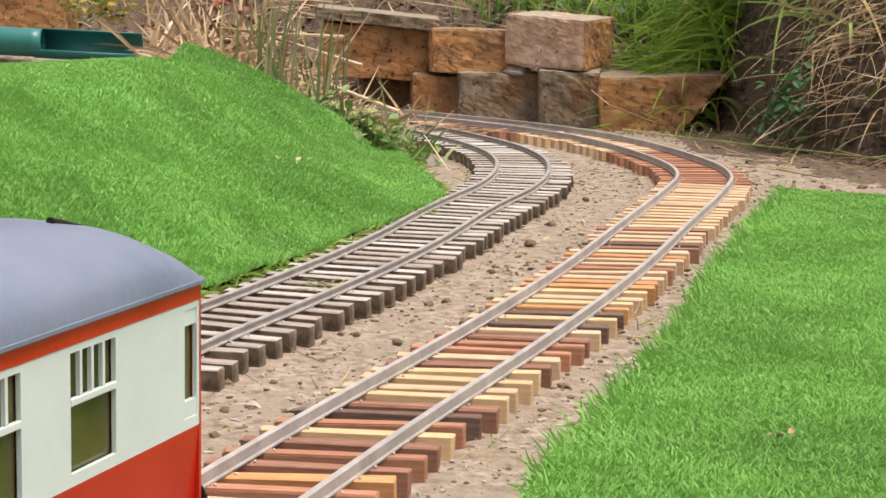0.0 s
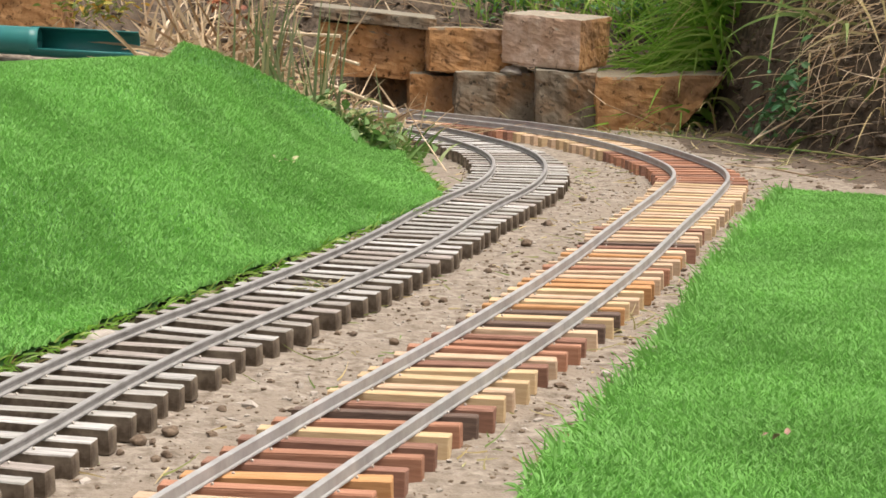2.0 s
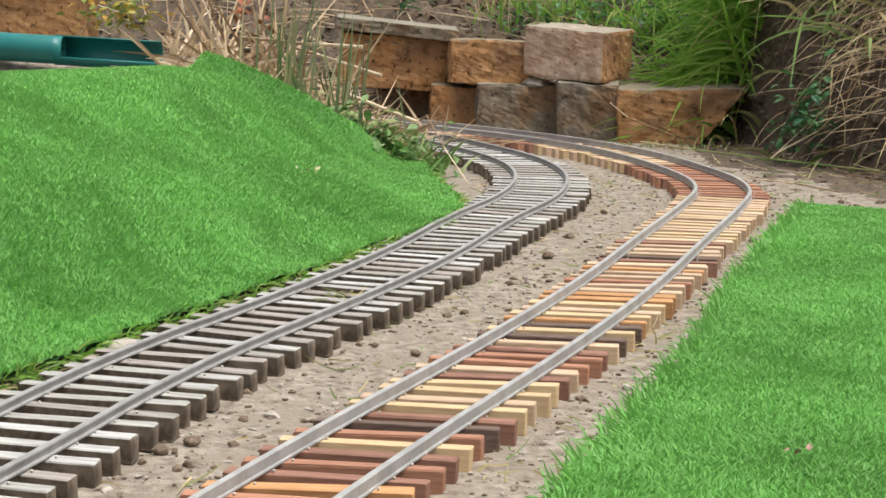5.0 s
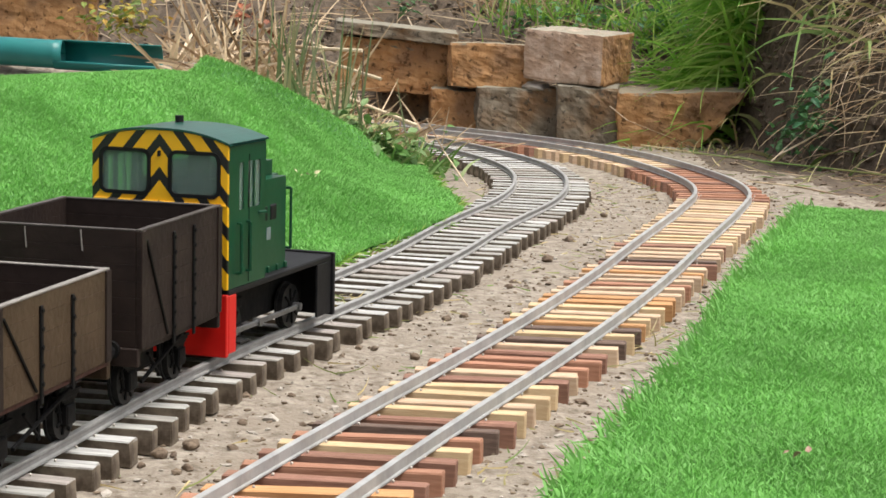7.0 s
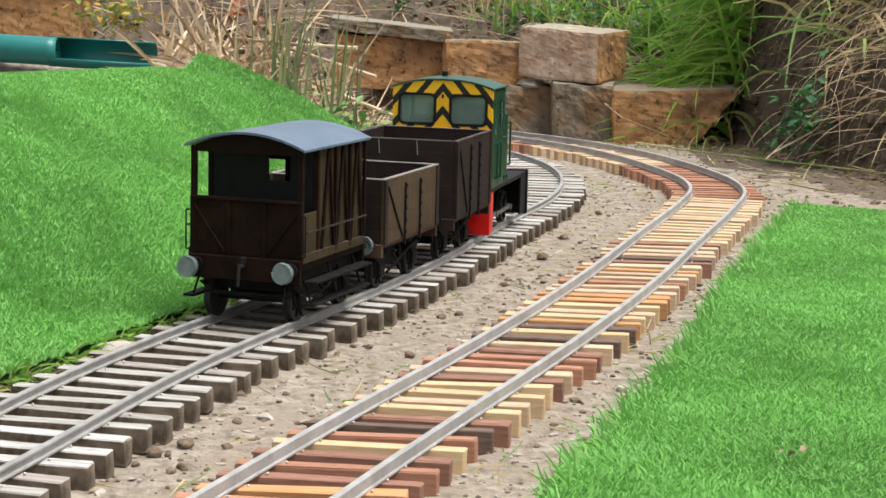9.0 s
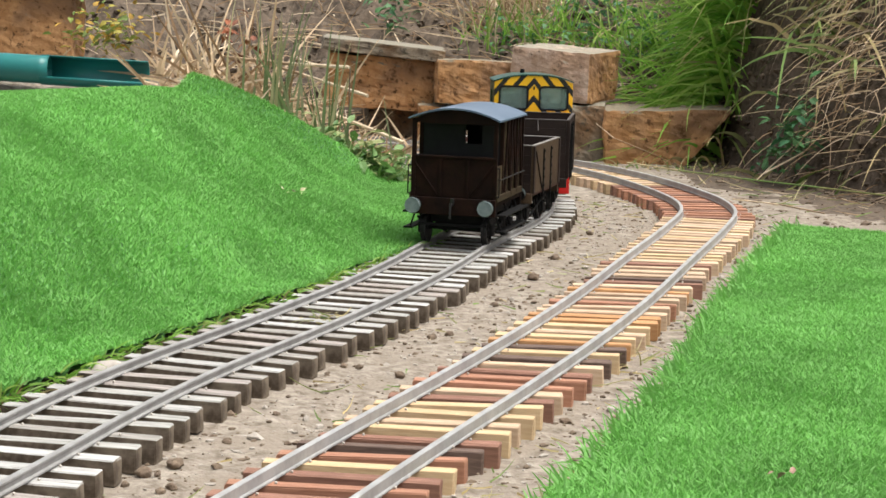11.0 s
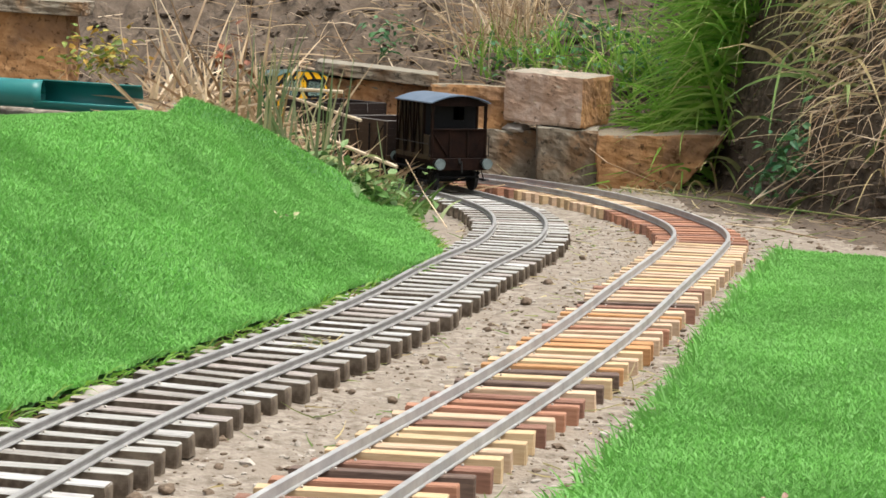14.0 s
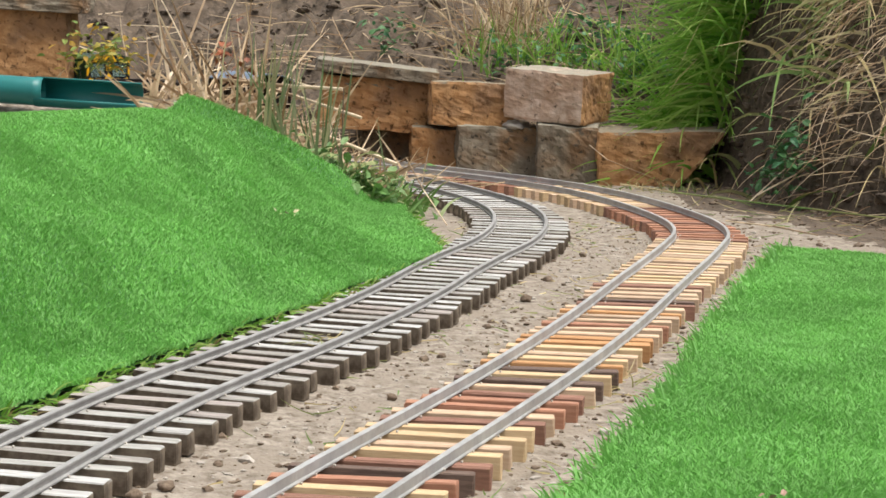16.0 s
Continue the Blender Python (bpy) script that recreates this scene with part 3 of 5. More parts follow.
CHEVRONS = stripes("chevron_paint")


def arc_top(x0, x1, half, z0, rise, thick, seg=14, over=0.0):
    """A curved roof sheet from side to side."""
    bm = bmesh.new()
    rows = []
    for x in (x0, x1):
        for lift in (0, thick):
            rows.append([bm.verts.new((x, (half + over) * (2 * k / seg - 1), z0 + lift + rise * (1 - (2 * k / seg - 1) ** 2))) for k in range(seg + 1)])
    a, b, c, d = rows
    for k in range(seg):
        bm.faces.new((b[k], b[k + 1], d[k + 1], d[k]))
        bm.faces.new((a[k + 1], a[k], c[k], c[k + 1]))
        bm.faces.new((a[k], a[k + 1], b[k + 1], b[k]))
        bm.faces.new((c[k + 1], c[k], d[k], d[k + 1]))
    bm.faces.new((a[0], b[0], d[0], c[0]))
    bm.faces.new((b[-1], a[-1], c[-1], d[-1]))
    return bm


def plate_with_holes(u_edges, v_edges, solid, thick, along):
    """A sheet of cells between the given edges; solid(i, j) tells which cells are filled. along: 'x' or 'y'."""
    bm = bmesh.new()
    for i in range(len(u_edges) - 1):
        for j in range(len(v_edges) - 1):
            if solid(i, j):
                if along == "x":
                    box(u_edges[i], u_edges[i + 1], -thick / 2, thick / 2, v_edges[j], v_edges[j + 1], 0, 1, bm)
                else:
                    box(-thick / 2, thick / 2, u_edges[i], u_edges[i + 1], v_edges[j], v_edges[j + 1], 0, 1, bm)
    bmesh.ops.remove_doubles(bm, verts=bm.verts[:], dist=1e-6)
    return bm


WHEELSETS = []


def wheelset(parent, x, r, half=0.0335):
    axle = part("wheelset", rod((0, -half, 0), (0, half, 0), 0.0022, 8), IRON, parent, "", pose(x, 0, r))
    for side in (-1, 1):
        bm = rod((0, side * half - 0.002, 0), (0, side * half + 0.0025, 0), r, 28)
        join(bm, rod((0, side * (half - 0.0035), 0), (0, side * (half - 0.0018), 0), r + 0.0016, 28))
        wheel = part("wheel", bm, TYRE, axle)
        hub = rod((0, side * half, 0), (0, side * (half + 0.0034), 0), 0.0042, 12)
        for k in range(8):
            a = k * math.pi / 4
            join(hub, rod((0.003 * math.cos(a), side * (half + 0.0027), 0.003 * math.sin(a)), ((r - 0.003) * math.cos(a), side * (half + 0.0027), (r - 0.003) * math.sin(a)), 0.0009, 5))
        part("spokes", hub, IRON, axle)
    WHEELSETS.append((axle, x, r))
    return axle


def buffers(parent, x_end, away, z=0.044, spread=0.0388, face=BUFFER_GREY, reach=0.018, r=0.0073):
    for side in (-1, 1):
        shank = rod((x_end, side * spread, z), (x_end + away * (reach - 0.002), side * spread, z), 0.0036, 12, 0.0028)
        join(shank, rod((x_end, side * spread, z), (x_end + away * 0.003, side * spread, z), 0.0055, 12))
        b = part("buffer", shank, IRON, parent)
        disc = rod((x_end + away * (reach - 0.0028), side * spread, z), (x_end + away * reach, side * spread, z), r, 24)
        bmesh.ops.bevel(disc, geom=disc.edges[:], offset=0.0006, segments=2, affect="EDGES")
        part("buffer_head", disc, face, b)


def coupling(parent, x_end, away, z=0.042):
    bm = rod((x_end, 0, z), (x_end + away * 0.008, 0, z), 0.0016, 8)
    bmesh.ops.translate(join(bm, rod((x_end + away * 0.008, 0, z + 0.003), (x_end + away * 0.010, 0, z - 0.014), 0.0013, 8)), verts=[], vec=(0, 0, 0))
    part("coupling_hook", bm, TYRE, parent)


def running_gear(parent, length, wheels, r):
    """Solebars, springs, axle boxes, guards and brake levers under a wagon, and dark blocks added as its underside's
    shade.
    """
    for side in (-1, 1):
        part("solebar", box(-length / 2, length / 2, side * 0.034 - 0.002, side * 0.034 + 0.002, 0.030, 0.041, 0.0004), IRON, parent)
        for x in wheels:
            bm = box(x - 0.006, x + 0.006, side * 0.037 - 0.0035, side * 0.037 + 0.0035, r - 0.006, r + 0.006, 0.001)
            for k in range(4):
                box(x - 0.016 + k * 0.003, x + 0.016 - k * 0.003, side * 0.037 - 0.002, side * 0.037 + 0.002, r + 0.0115 - k * 0.0017, r + 0.013 - k * 0.0017, 0, 1, bm)
            for dx in (-1, 1):
                join(bm, rod((x + dx * 0.007, side * 0.0365, r - 0.004), (x + dx * 0.013, side * 0.0365, 0.033), 0.0011, 6))
            part("axle_guard", bm, IRON, parent)
        lever = rod((wheels[0] + 0.012, side * 0.040, 0.012), (wheels[1] - 0.004, side * 0.0415, 0.031), 0.0013, 6)
        join(lever, rod((0, side * 0.040, 0.032), (0, side * 0.040, 0.010), 0.0014, 6))
        join(lever, rod((0, side * 0.040, 0.012), (-0.018, side * 0.040, 0.028), 0.0012, 6))
        part("brake_lever", lever, IRON, parent)
    # Solid dark blocks added to stand in for the darkness under the wagon.
    part("underframe_shade", box(wheels[0] + 0.019, wheels[1] - 0.019, -0.029, 0.029, 0.012, 0.036, 0.003), IRON, parent)
    for x in wheels:
        part("axle_shade_bar", box(x - 0.004, x + 0.004, -0.028, 0.028, r + 0.006, 0.036, 0.001), IRON, parent)
        wheelset(parent, x, r)


def brake_van():
    top = new("brake_van")
    tagged(top, "dark brown wooden brake van with open balcony and grey curved roof", "brake van", "goods train")
    L, H = 0.126, 0.046
    x0, x1 = -L / 2, L / 2
    part("floor", box(x0, x1, -H + 0.001, H - 0.001, 0.041, 0.046, 0.0006), VAN_BROWN, top)
    part("headstock", box(x0 - 0.003, x0 + 0.001, -H, H, 0.031, 0.049, 0.0006), VAN_BROWN, top)
    part("headstock", box(x1 - 0.001, x1 + 0.003, -H, H, 0.031, 0.049, 0.0006), VAN_BROWN, top)
    # the balcony's end: panels between ribs below, open above
    zs = 0.0905
    for k in range(3):
        a = -H + 0.003 + k * 0.0293
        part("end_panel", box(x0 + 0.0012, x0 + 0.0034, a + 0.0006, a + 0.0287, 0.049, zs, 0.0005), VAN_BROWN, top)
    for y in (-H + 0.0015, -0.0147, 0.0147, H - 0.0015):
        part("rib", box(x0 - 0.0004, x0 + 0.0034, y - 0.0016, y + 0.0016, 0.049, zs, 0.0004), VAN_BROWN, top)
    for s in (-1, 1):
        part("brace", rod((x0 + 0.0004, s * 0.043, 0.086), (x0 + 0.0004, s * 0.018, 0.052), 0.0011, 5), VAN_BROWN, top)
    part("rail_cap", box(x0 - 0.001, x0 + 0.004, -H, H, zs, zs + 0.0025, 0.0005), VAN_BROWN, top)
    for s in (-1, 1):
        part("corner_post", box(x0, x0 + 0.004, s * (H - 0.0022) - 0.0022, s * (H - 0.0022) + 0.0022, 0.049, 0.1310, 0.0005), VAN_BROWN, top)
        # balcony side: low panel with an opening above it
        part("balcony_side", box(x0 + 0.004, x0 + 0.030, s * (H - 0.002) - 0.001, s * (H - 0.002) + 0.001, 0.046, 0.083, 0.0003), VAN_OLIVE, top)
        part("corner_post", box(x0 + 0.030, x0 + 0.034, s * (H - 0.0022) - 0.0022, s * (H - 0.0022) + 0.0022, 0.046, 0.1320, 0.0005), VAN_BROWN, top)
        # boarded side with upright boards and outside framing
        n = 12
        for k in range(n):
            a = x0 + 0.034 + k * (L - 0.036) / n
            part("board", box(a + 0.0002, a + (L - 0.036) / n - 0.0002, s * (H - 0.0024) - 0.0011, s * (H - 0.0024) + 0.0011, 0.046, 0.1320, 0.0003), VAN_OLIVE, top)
        y = s * (H + 0.0004)
        bay = (L - 0.038) / 3
        for xa, xb in [(x0 + 0.036 + bay * k + d, x0 + 0.036 + bay * (k + 0.48)) for k in range(3) for d in (0.001, bay - 0.003)]:
            part("side_strut", rod((xa, y, 0.049), (xb, y, 0.129), 0.0014, 5), VAN_BROWN, top)
        for xa in (x0 + 0.035 + bay, x0 + 0.035 + bay * 2, x1 - 0.0015):
            part("side_post", box(xa - 0.0015, xa + 0.0015, y - 0.0012, y + 0.0012, 0.046, 0.1310, 0.0003), VAN_BROWN, top)
        part("waist_rail", box(x0, x1, y - 0.0012, y + 0.0012, 0.0465, 0.0535, 0.0004), VAN_OLIVE, top)
        hand = rod((x0 + 0.002, s * (H + 0.0035), 0.070), (x1 - 0.004, s * (H + 0.0035), 0.070), 0.0008, 6)
        for xa in (x0 + 0.004, 0.0, x1 - 0.006):
            join(hand, rod((xa, s * H, 0.070), (xa, s * (H + 0.0035), 0.070), 0.0007, 5))
        part("handrail", hand, TYRE, top)
        grab = rod((x0 - 0.001, s * (H + 0.003), 0.052), (x0 - 0.001, s * (H + 0.003), 0.082), 0.0007, 6)
        for z in (0.052, 0.082):
            join(grab, rod((x0 - 0.001, s * H, z), (x0 - 0.001, s * (H + 0.003), z), 0.0007, 5))
        part("grab_iron", grab, IRON, top)
        for z, y2 in ((0.031, 0.051), (0.014, 0.050)):
            part("footboard", box(x0 + 0.006, x1 - 0.006, s * y2 - 0.005, s * y2 + 0.005, z, z + 0.002, 0.0004), IRON, top)
        for xa in (x0 + 0.012, 0, x1 - 0.012):
            part("step_iron", rod((xa, s * 0.049, 0.015), (xa, s * 0.040, 0.042), 0.001, 5), IRON, top)
    # inner wall with two openings, and the far end
    for xw, ya, yb, za, zb in ((x0 + 0.032, -0.022, -0.004, 0.104, 0.124), (x1 - 0.034, 0.008, 0.036, 0.084, 0.114)):
        bm = plate_with_holes([-H + 0.004, ya, yb, H - 0.004], [0.046, za, zb, 0.1320], lambda i, j: not (j == 1 and i == 1), 0.0022, "y")
        # Black in place of the boards' brown puts the interior's shade into the wall.
        part("cabin_wall", bm, BLACK, top, "", pose(xw, 0, 0))
    for xe in (x0 + 0.0018, x1 - 0.0018):
        bm = bmesh.new()
        seg = 16
        for xx in (xe - 0.0016, xe + 0.0016):
            lo = [bm.verts.new((xx, H * (2 * k / seg - 1), 0.1265)) for k in range(seg + 1)]
            hi = [bm.verts.new((xx, H * (2 * k / seg - 1), 0.1298 + 0.0112 * (1 - (2 * k / seg - 1) ** 2))) for k in range(seg + 1)]
            for k in range(seg):
                bm.faces.new((lo[k], lo[k + 1], hi[k + 1], hi[k]))
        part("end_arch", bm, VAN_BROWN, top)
    part("roof", arc_top(x0 - 0.005, x1 + 0.004, H, 0.1302, 0.0112, 0.0018, 18, 0.0032), ROOF_GREY, top, "blue-grey curved roof", smooth=False)
    buffers(top, x0 - 0.003, -1, 0.0415, r=0.0078)
    buffers(top, x1 + 0.003, 1, 0.0415)
    coupling(top, x0 - 0.003, -1)
    part("lamp_bracket", box(x0 - 0.004, x0 - 0.001, -0.002, 0.002, 0.043, 0.049, 0.0006), TYRE, top)
    running_gear(top, L, (-0.0445, 0.0445), 0.0150)
    part("brake_beam", rod((x0 + 0.004, -0.036, 0.020), (x0 + 0.004, 0.036, 0.020), 0.0016, 8), IRON, top)
    return top


def open_wagon(name, L, H, z1, side_mat, end_mat, planks, label, edge, strap_x, lining):
    top = new(name)
    tagged(top, label, "goods wagon", "goods train")
    x0, x1, z0 = -L / 2, L / 2, 0.041
    part("floor", box(x0, x1, -H + 0.001, H - 0.001, z0 - 0.003, z0 + 0.001, 0.0004), lining, top)
    h = (z1 - z0) / planks
    for k in range(planks):
        a, b = z0 + k * h + 0.00004, z0 + (k + 1) * h - 0.00004
        for s in (-1, 1):
            part("plank", box(x0, x1, s * (H - 0.0016) - 0.0014, s * (H - 0.0016) + 0.0014, a, b, 0.00016), side_mat, top)
            part("lining_plank", box(x0 + 0.003, x1 - 0.003, s * (H - 0.0036) - 0.0005, s * (H - 0.0036) + 0.0005, a, b), lining, top)
        for e in (-1, 1):
            part("end_plank", box(e * (x1 - 0.0014) - 0.0014, e * (x1 - 0.0014) + 0.0014, -H + 0.0034, H - 0.0034, a, b, 0.00016), end_mat, top)
    for s in (-1, 1):
        part("top_strip", box(x0, x1, s * (H - 0.0018) - 0.0019, s * (H - 0.0018) + 0.0019, z1, z1 + 0.0012, 0.0003), edge, top)
        for xa in strap_x:
            strap = box(xa - 0.0014, xa + 0.0014, s * (H + 0.0006) - 0.0008, s * (H + 0.0006) + 0.0008, z0 - 0.006, z1 - 0.006, 0.0004)
            for k in range(planks):
                join(strap, rod((xa, s * (H + 0.001), z0 + (k + 0.5) * h * 0.93), (xa, s * (H + 0.0022), z0 + (k + 0.5) * h * 0.93), 0.0013, 6))
            part("door_strap", strap, IRON, top)
        for e in (-1, 1):
            if e < 0:
                part("diagonal_strap", rod((e * (x1 - 0.008), s * (H + 0.0004), z1 - 0.006), (e * 0.026, s * (H + 0.0004), z0 + 0.002), 0.0009, 5), IRON, top)
            part("corner_plate", box(e * (x1 - 0.003) - 0.0035, e * (x1 - 0.003) + 0.0035, s * (H + 0.0002) - 0.0008, s * (H + 0.0002) + 0.0008, z0, z1, 0.0003), end_mat, top)
    for e in (-1, 1):
        part("end_strip", box(e * (x1 - 0.0016) - 0.0017, e * (x1 - 0.0016) + 0.0017, -H + 0.0042, H - 0.0042, z1, z1 + 0.0011, 0.0003), edge, top)
        for y in (-0.018, 0.018):
            hook = rod((e * (x1 + 0.0008), y, z1 - 0.001), (e * (x1 + 0.0008), y - 0.001, z1 - 0.013), 0.0005, 6)
            part("end_hook", join(hook, rod((e * (x1 - 0.001), y, z1 - 0.001), (e * (x1 + 0.0010), y, z1 - 0.001), 0.0005, 6)), PALE, top)
        part("headstock", box(e * (x1 + 0.0005) - 0.0025, e * (x1 + 0.0005) + 0.0025, -H + 0.001, H - 0.001, 0.030, z0, 0.0005), side_mat, top)
        buffers(top, e * (x1 + 0.003), e, 0.040, reach=0.013, face=IRON, r=0.006)
        coupling(top, e * (x1 + 0.003), e, 0.036)
    running_gear(top, L, (-L * 0.30, L * 0.30), 0.0150)
    return top


def rounded_ring(xa, xb, y0, y1, z0, z1, r, width, seg=6):
    """A flat frame with rounded corners round an opening, between two planes."""
    def outline(grow):
        pts = []
        for cy, cz, start in ((y1 - r, z1 - r, 0), (y0 + r, z1 - r, 90), (y0 + r, z0 + r, 180), (y1 - r, z0 + r, 270)):
            for k in range(seg + 1):
                a = radians(start + 90 * k / seg)
                pts.append((cy + (r + grow) * math.cos(a), cz + (r + grow) * math.sin(a)))
        return pts
    bm = bmesh.new()
    rings = [[bm.verts.new((x, y, z)) for y, z in outline(grow)] for x, grow in ((xa, -0.0006), (xa, width), (xb, width), (xb, -0.0006))]
    n = len(rings[0])
    for a, b in zip(rings, rings[1:] + rings[:1]):
        for k in range(n):
            bm.faces.new((a[k], a[(k + 1) % n], b[(k + 1) % n], b[k]))
    return bm


def shunter():
    top = new("diesel_shunter")
    tagged(top, "green diesel shunter with yellow and black chevrons on its cab", "locomotive", "goods train")
    x0, x1, H = -0.095, 0.095, 0.0505
    xc = x0 + 0.061                      # front of the cab
    part("footplate", box(x0 + 0.002, x1, -H, H, 0.046, 0.0505, 0.0008), BLACK, top, "black running plate")
    for s in (-1, 1):
        part("frame", box(x0 + 0.004, x1 - 0.006, s * 0.026 - 0.001, s * 0.026 + 0.001, 0.014, 0.046), IRON, top)
        part("front_skirt", box(x1 - 0.030, x1 - 0.003, s * (H - 0.001) - 0.001, s * (H - 0.001) + 0.001, 0.006, 0.046, 0.0004), BLACK, top)
    part("rear_beam", box(x0 - 0.001, x0 + 0.003, -H, H, 0.004, 0.047, 0.0006), RED, top, "bright red buffer beam")
    for s in (-1, 1):
        part("beam_side", box(x0 + 0.003, x0 + 0.015, s * (H - 0.001) - 0.001, s * (H - 0.001) + 0.001, 0.006, 0.046, 0.0004), RED, top)
    part("front_beam", box(x1 - 0.003, x1 + 0.001, -H - 0.002, H + 0.002, 0.004, 0.052, 0.0006), BLACK, top)
    buffers(top, x0 - 0.001, -1, 0.034, face=IRON, reach=0.013, r=0.007)
    buffers(top, x1 + 0.001, 1, 0.040, face=IRON, reach=0.014, r=0.007)
    coupling(top, x0 - 0.001, -1, 0.030)
    # cab: sides with windows and doors
    ze, zr = 0.147, 0.1555
    for s in (-1, 1):
        bm = plate_with_holes([x0, x0 + 0.018, x0 + 0.025, x0 + 0.032, x0 + 0.053, xc], [0.0505, 0.103, 0.135, ze], lambda i, j: not (j == 1 and i in (1, 3)), 0.002, "x")
        side = part("cab_side", bm, LOCO_GREEN, top, "", pose(0, s * (H - 0.001), 0))
        for a, b in ((x0 + 0.018, x0 + 0.025), (x0 + 0.032, x0 + 0.053)):
            part("side_window", box(a, b, s * (H - 0.0012) - 0.0004, s * (H - 0.0012) + 0.0004, 0.103, 0.135), PANE, top)
        part("window_bar", box(x0 + 0.0417, x0 + 0.0433, s * (H - 0.001) - 0.0012, s * (H - 0.001) + 0.0012, 0.103, 0.135), LOCO_GREEN, top)
        for xa in (x0 + 0.0155, x0 + 0.0305):
            rail = rod((xa, s * (H + 0.003), 0.060), (xa, s * (H + 0.003), 0.094), 0.0011, 8)
            for z in (0.060, 0.094):
                join(rail, rod((xa, s * (H - 0.001), z), (xa, s * (H + 0.003), z), 0.001, 6))
            part("handrail", rail, LOCO_GREEN, top)
        part("door_line", box(x0 + 0.0335, x0 + 0.0343, s * H - 0.0003, s * H + 0.0004, 0.052, 0.140), IRON, top)
        part("door_handle", rod((x0 + 0.050, s * H, 0.098), (x0 + 0.057, s * (H + 0.003), 0.098), 0.0011, 6), LOCO_GREEN, top)
        part("corner_strip", box(x0 - 0.0005, x0 + 0.0012, s * (H - 0.0028) - 0.0032, s * (H - 0.0028) + 0.0036, 0.0505, ze, 0.0004), CHEVRONS, top)
    # cab ends with rounded arch and two windows each
    for xe, m, tag in ((x0, CHEVRONS, "cab end painted with yellow and black chevrons"), (xc, LOCO_GREEN, "")):
        cols = [-H, -H + 0.007, -0.0085, 0.0085, H - 0.007, H]
        bm = plate_with_holes(cols, [0.0505, 0.1135, 0.117, 0.1378, 0.1413, ze], lambda i, j: not (j in (1, 2, 3) and i in (1, 3)), 0.002, "y")
        for sgn in (-1, 1):        # rounded window corners
            for cy, dy in ((sgn * 0.0085, sgn), (sgn * (H - 0.007), -sgn)):
                for cz, dz in ((0.1135, 1), (0.1413, -1)):
                    q = 0.0035
                    fan = [(cy, cz)] + [(cy + dy * q * (1 - math.cos(a)), cz + dz * q * (1 - math.sin(a))) for a in (0, math.pi / 8, math.pi / 4, math.pi * 3 / 8, math.pi / 2)]
                    for xx in (-0.001, 0.001):
                        bm.faces.new([bm.verts.new((xx, y, z)) for y, z in fan])
        seg = 20
        for xx in (-0.001, 0.001):
            lo = [bm.verts.new((xx, H * (2 * k / seg - 1), ze)) for k in range(seg + 1)]
            hi = [bm.verts.new((xx, H * (2 * k / seg - 1), ze + 0.0005 + (zr - ze) * (1 - abs(2 * k / seg - 1) ** 2.4))) for k in range(seg + 1)]
            for k in range(seg):
                bm.faces.new((lo[k], lo[k + 1], hi[k + 1], hi[k]))
        part("cab_end", bm, m, top, tag, pose(xe, 0, 0))
        for s in (-1, 1):
            part("end_window", box(xe - 0.0004, xe + 0.0004, min(s * 0.0085, s * (H - 0.007)), max(s * 0.0085, s * (H - 0.007)), 0.1135, 0.1413), PANE, top)
            if xe == x0:
                ya, yb = sorted((s * 0.0085, s * (H - 0.007)))
                part("window_frame", rounded_ring(xe - 0.0018, xe - 0.0009, ya, yb, 0.1135, 0.1413, 0.0045, 0.0020), BLACK, top)
    bm = bmesh.new()
    seg = 20
    prev = None
    for k in range(seg + 1):
        u = 2 * k / seg - 1
        z = ze + 0.001 + (zr - ze) * (1 - abs(u) ** 2.4)
        ring = [bm.verts.new((x0 - 0.002, (H + 0.0015) * u, z)), bm.verts.new((xc + 0.002, (H + 0.0015) * u, z)), bm.verts.new((xc + 0.002, (H + 0.0015) * u, z + 0.0014)), bm.verts.new((x0 - 0.002, (H + 0.0015) * u, z + 0.0014))]
        if prev:
            for j in range(4):
                bm.faces.new((prev[j], prev[(j + 1) % 4], ring[(j + 1) % 4], ring[j]))
        prev = ring
    part("cab_roof", bm, LOCO_ROOF, top, smooth=False)
    part("exhaust", rod((xc - 0.012, 0.010, zr - 0.001), (xc - 0.012, 0.010, zr + 0.007), 0.003, 12), BLACK, top)
    part("cab_floor", box(x0 + 0.003, xc - 0.002, -H + 0.003, H - 0.003, 0.0505, 0.060), BLACK, top)
    part("lamp_hook", box(x0 - 0.003, x0, -0.0010, 0.0010, 0.1385, 0.1425, 0.0004), BLACK, top)
    part("cab_beading", box(x0 - 0.0026, x0 - 0.001, -H + 0.001, H - 0.001, 0.1065, 0.1085, 0.0004), CHEVRONS, top)
    # bonnet
    xb = xc + 0.064
    bon = box(xc, xb, -0.0435, 0.0435, 0.0505, 0.1285, 0)
    bmesh.ops.bevel(bon, geom=[e for e in bon.edges if all(v.co.z > 0.1 for v in e.verts) or all(v.co.x > xb - 0.001 for v in e.verts)], offset=0.011, segments=6, affect="EDGES")
    bonnet = part("bonnet", bon, LOCO_GREEN, top, "green engine bonnet")
    part("bonnet_cap", box(xc + 0.002, xc + 0.020, -0.016, 0.016, 0.128, 0.1315, 0.0015, 2), LOCO_GREEN, bonnet)
    for s in (-1, 1):
        for xa in (xc + 0.014, xc + 0.030):
            vent = box(xa - 0.005, xa + 0.005, s * 0.0435 - 0.001, s * 0.0435 + 0.0012, 0.088, 0.099, 0.0008)
            part("bonnet_vent", vent, BLACK, bonnet)
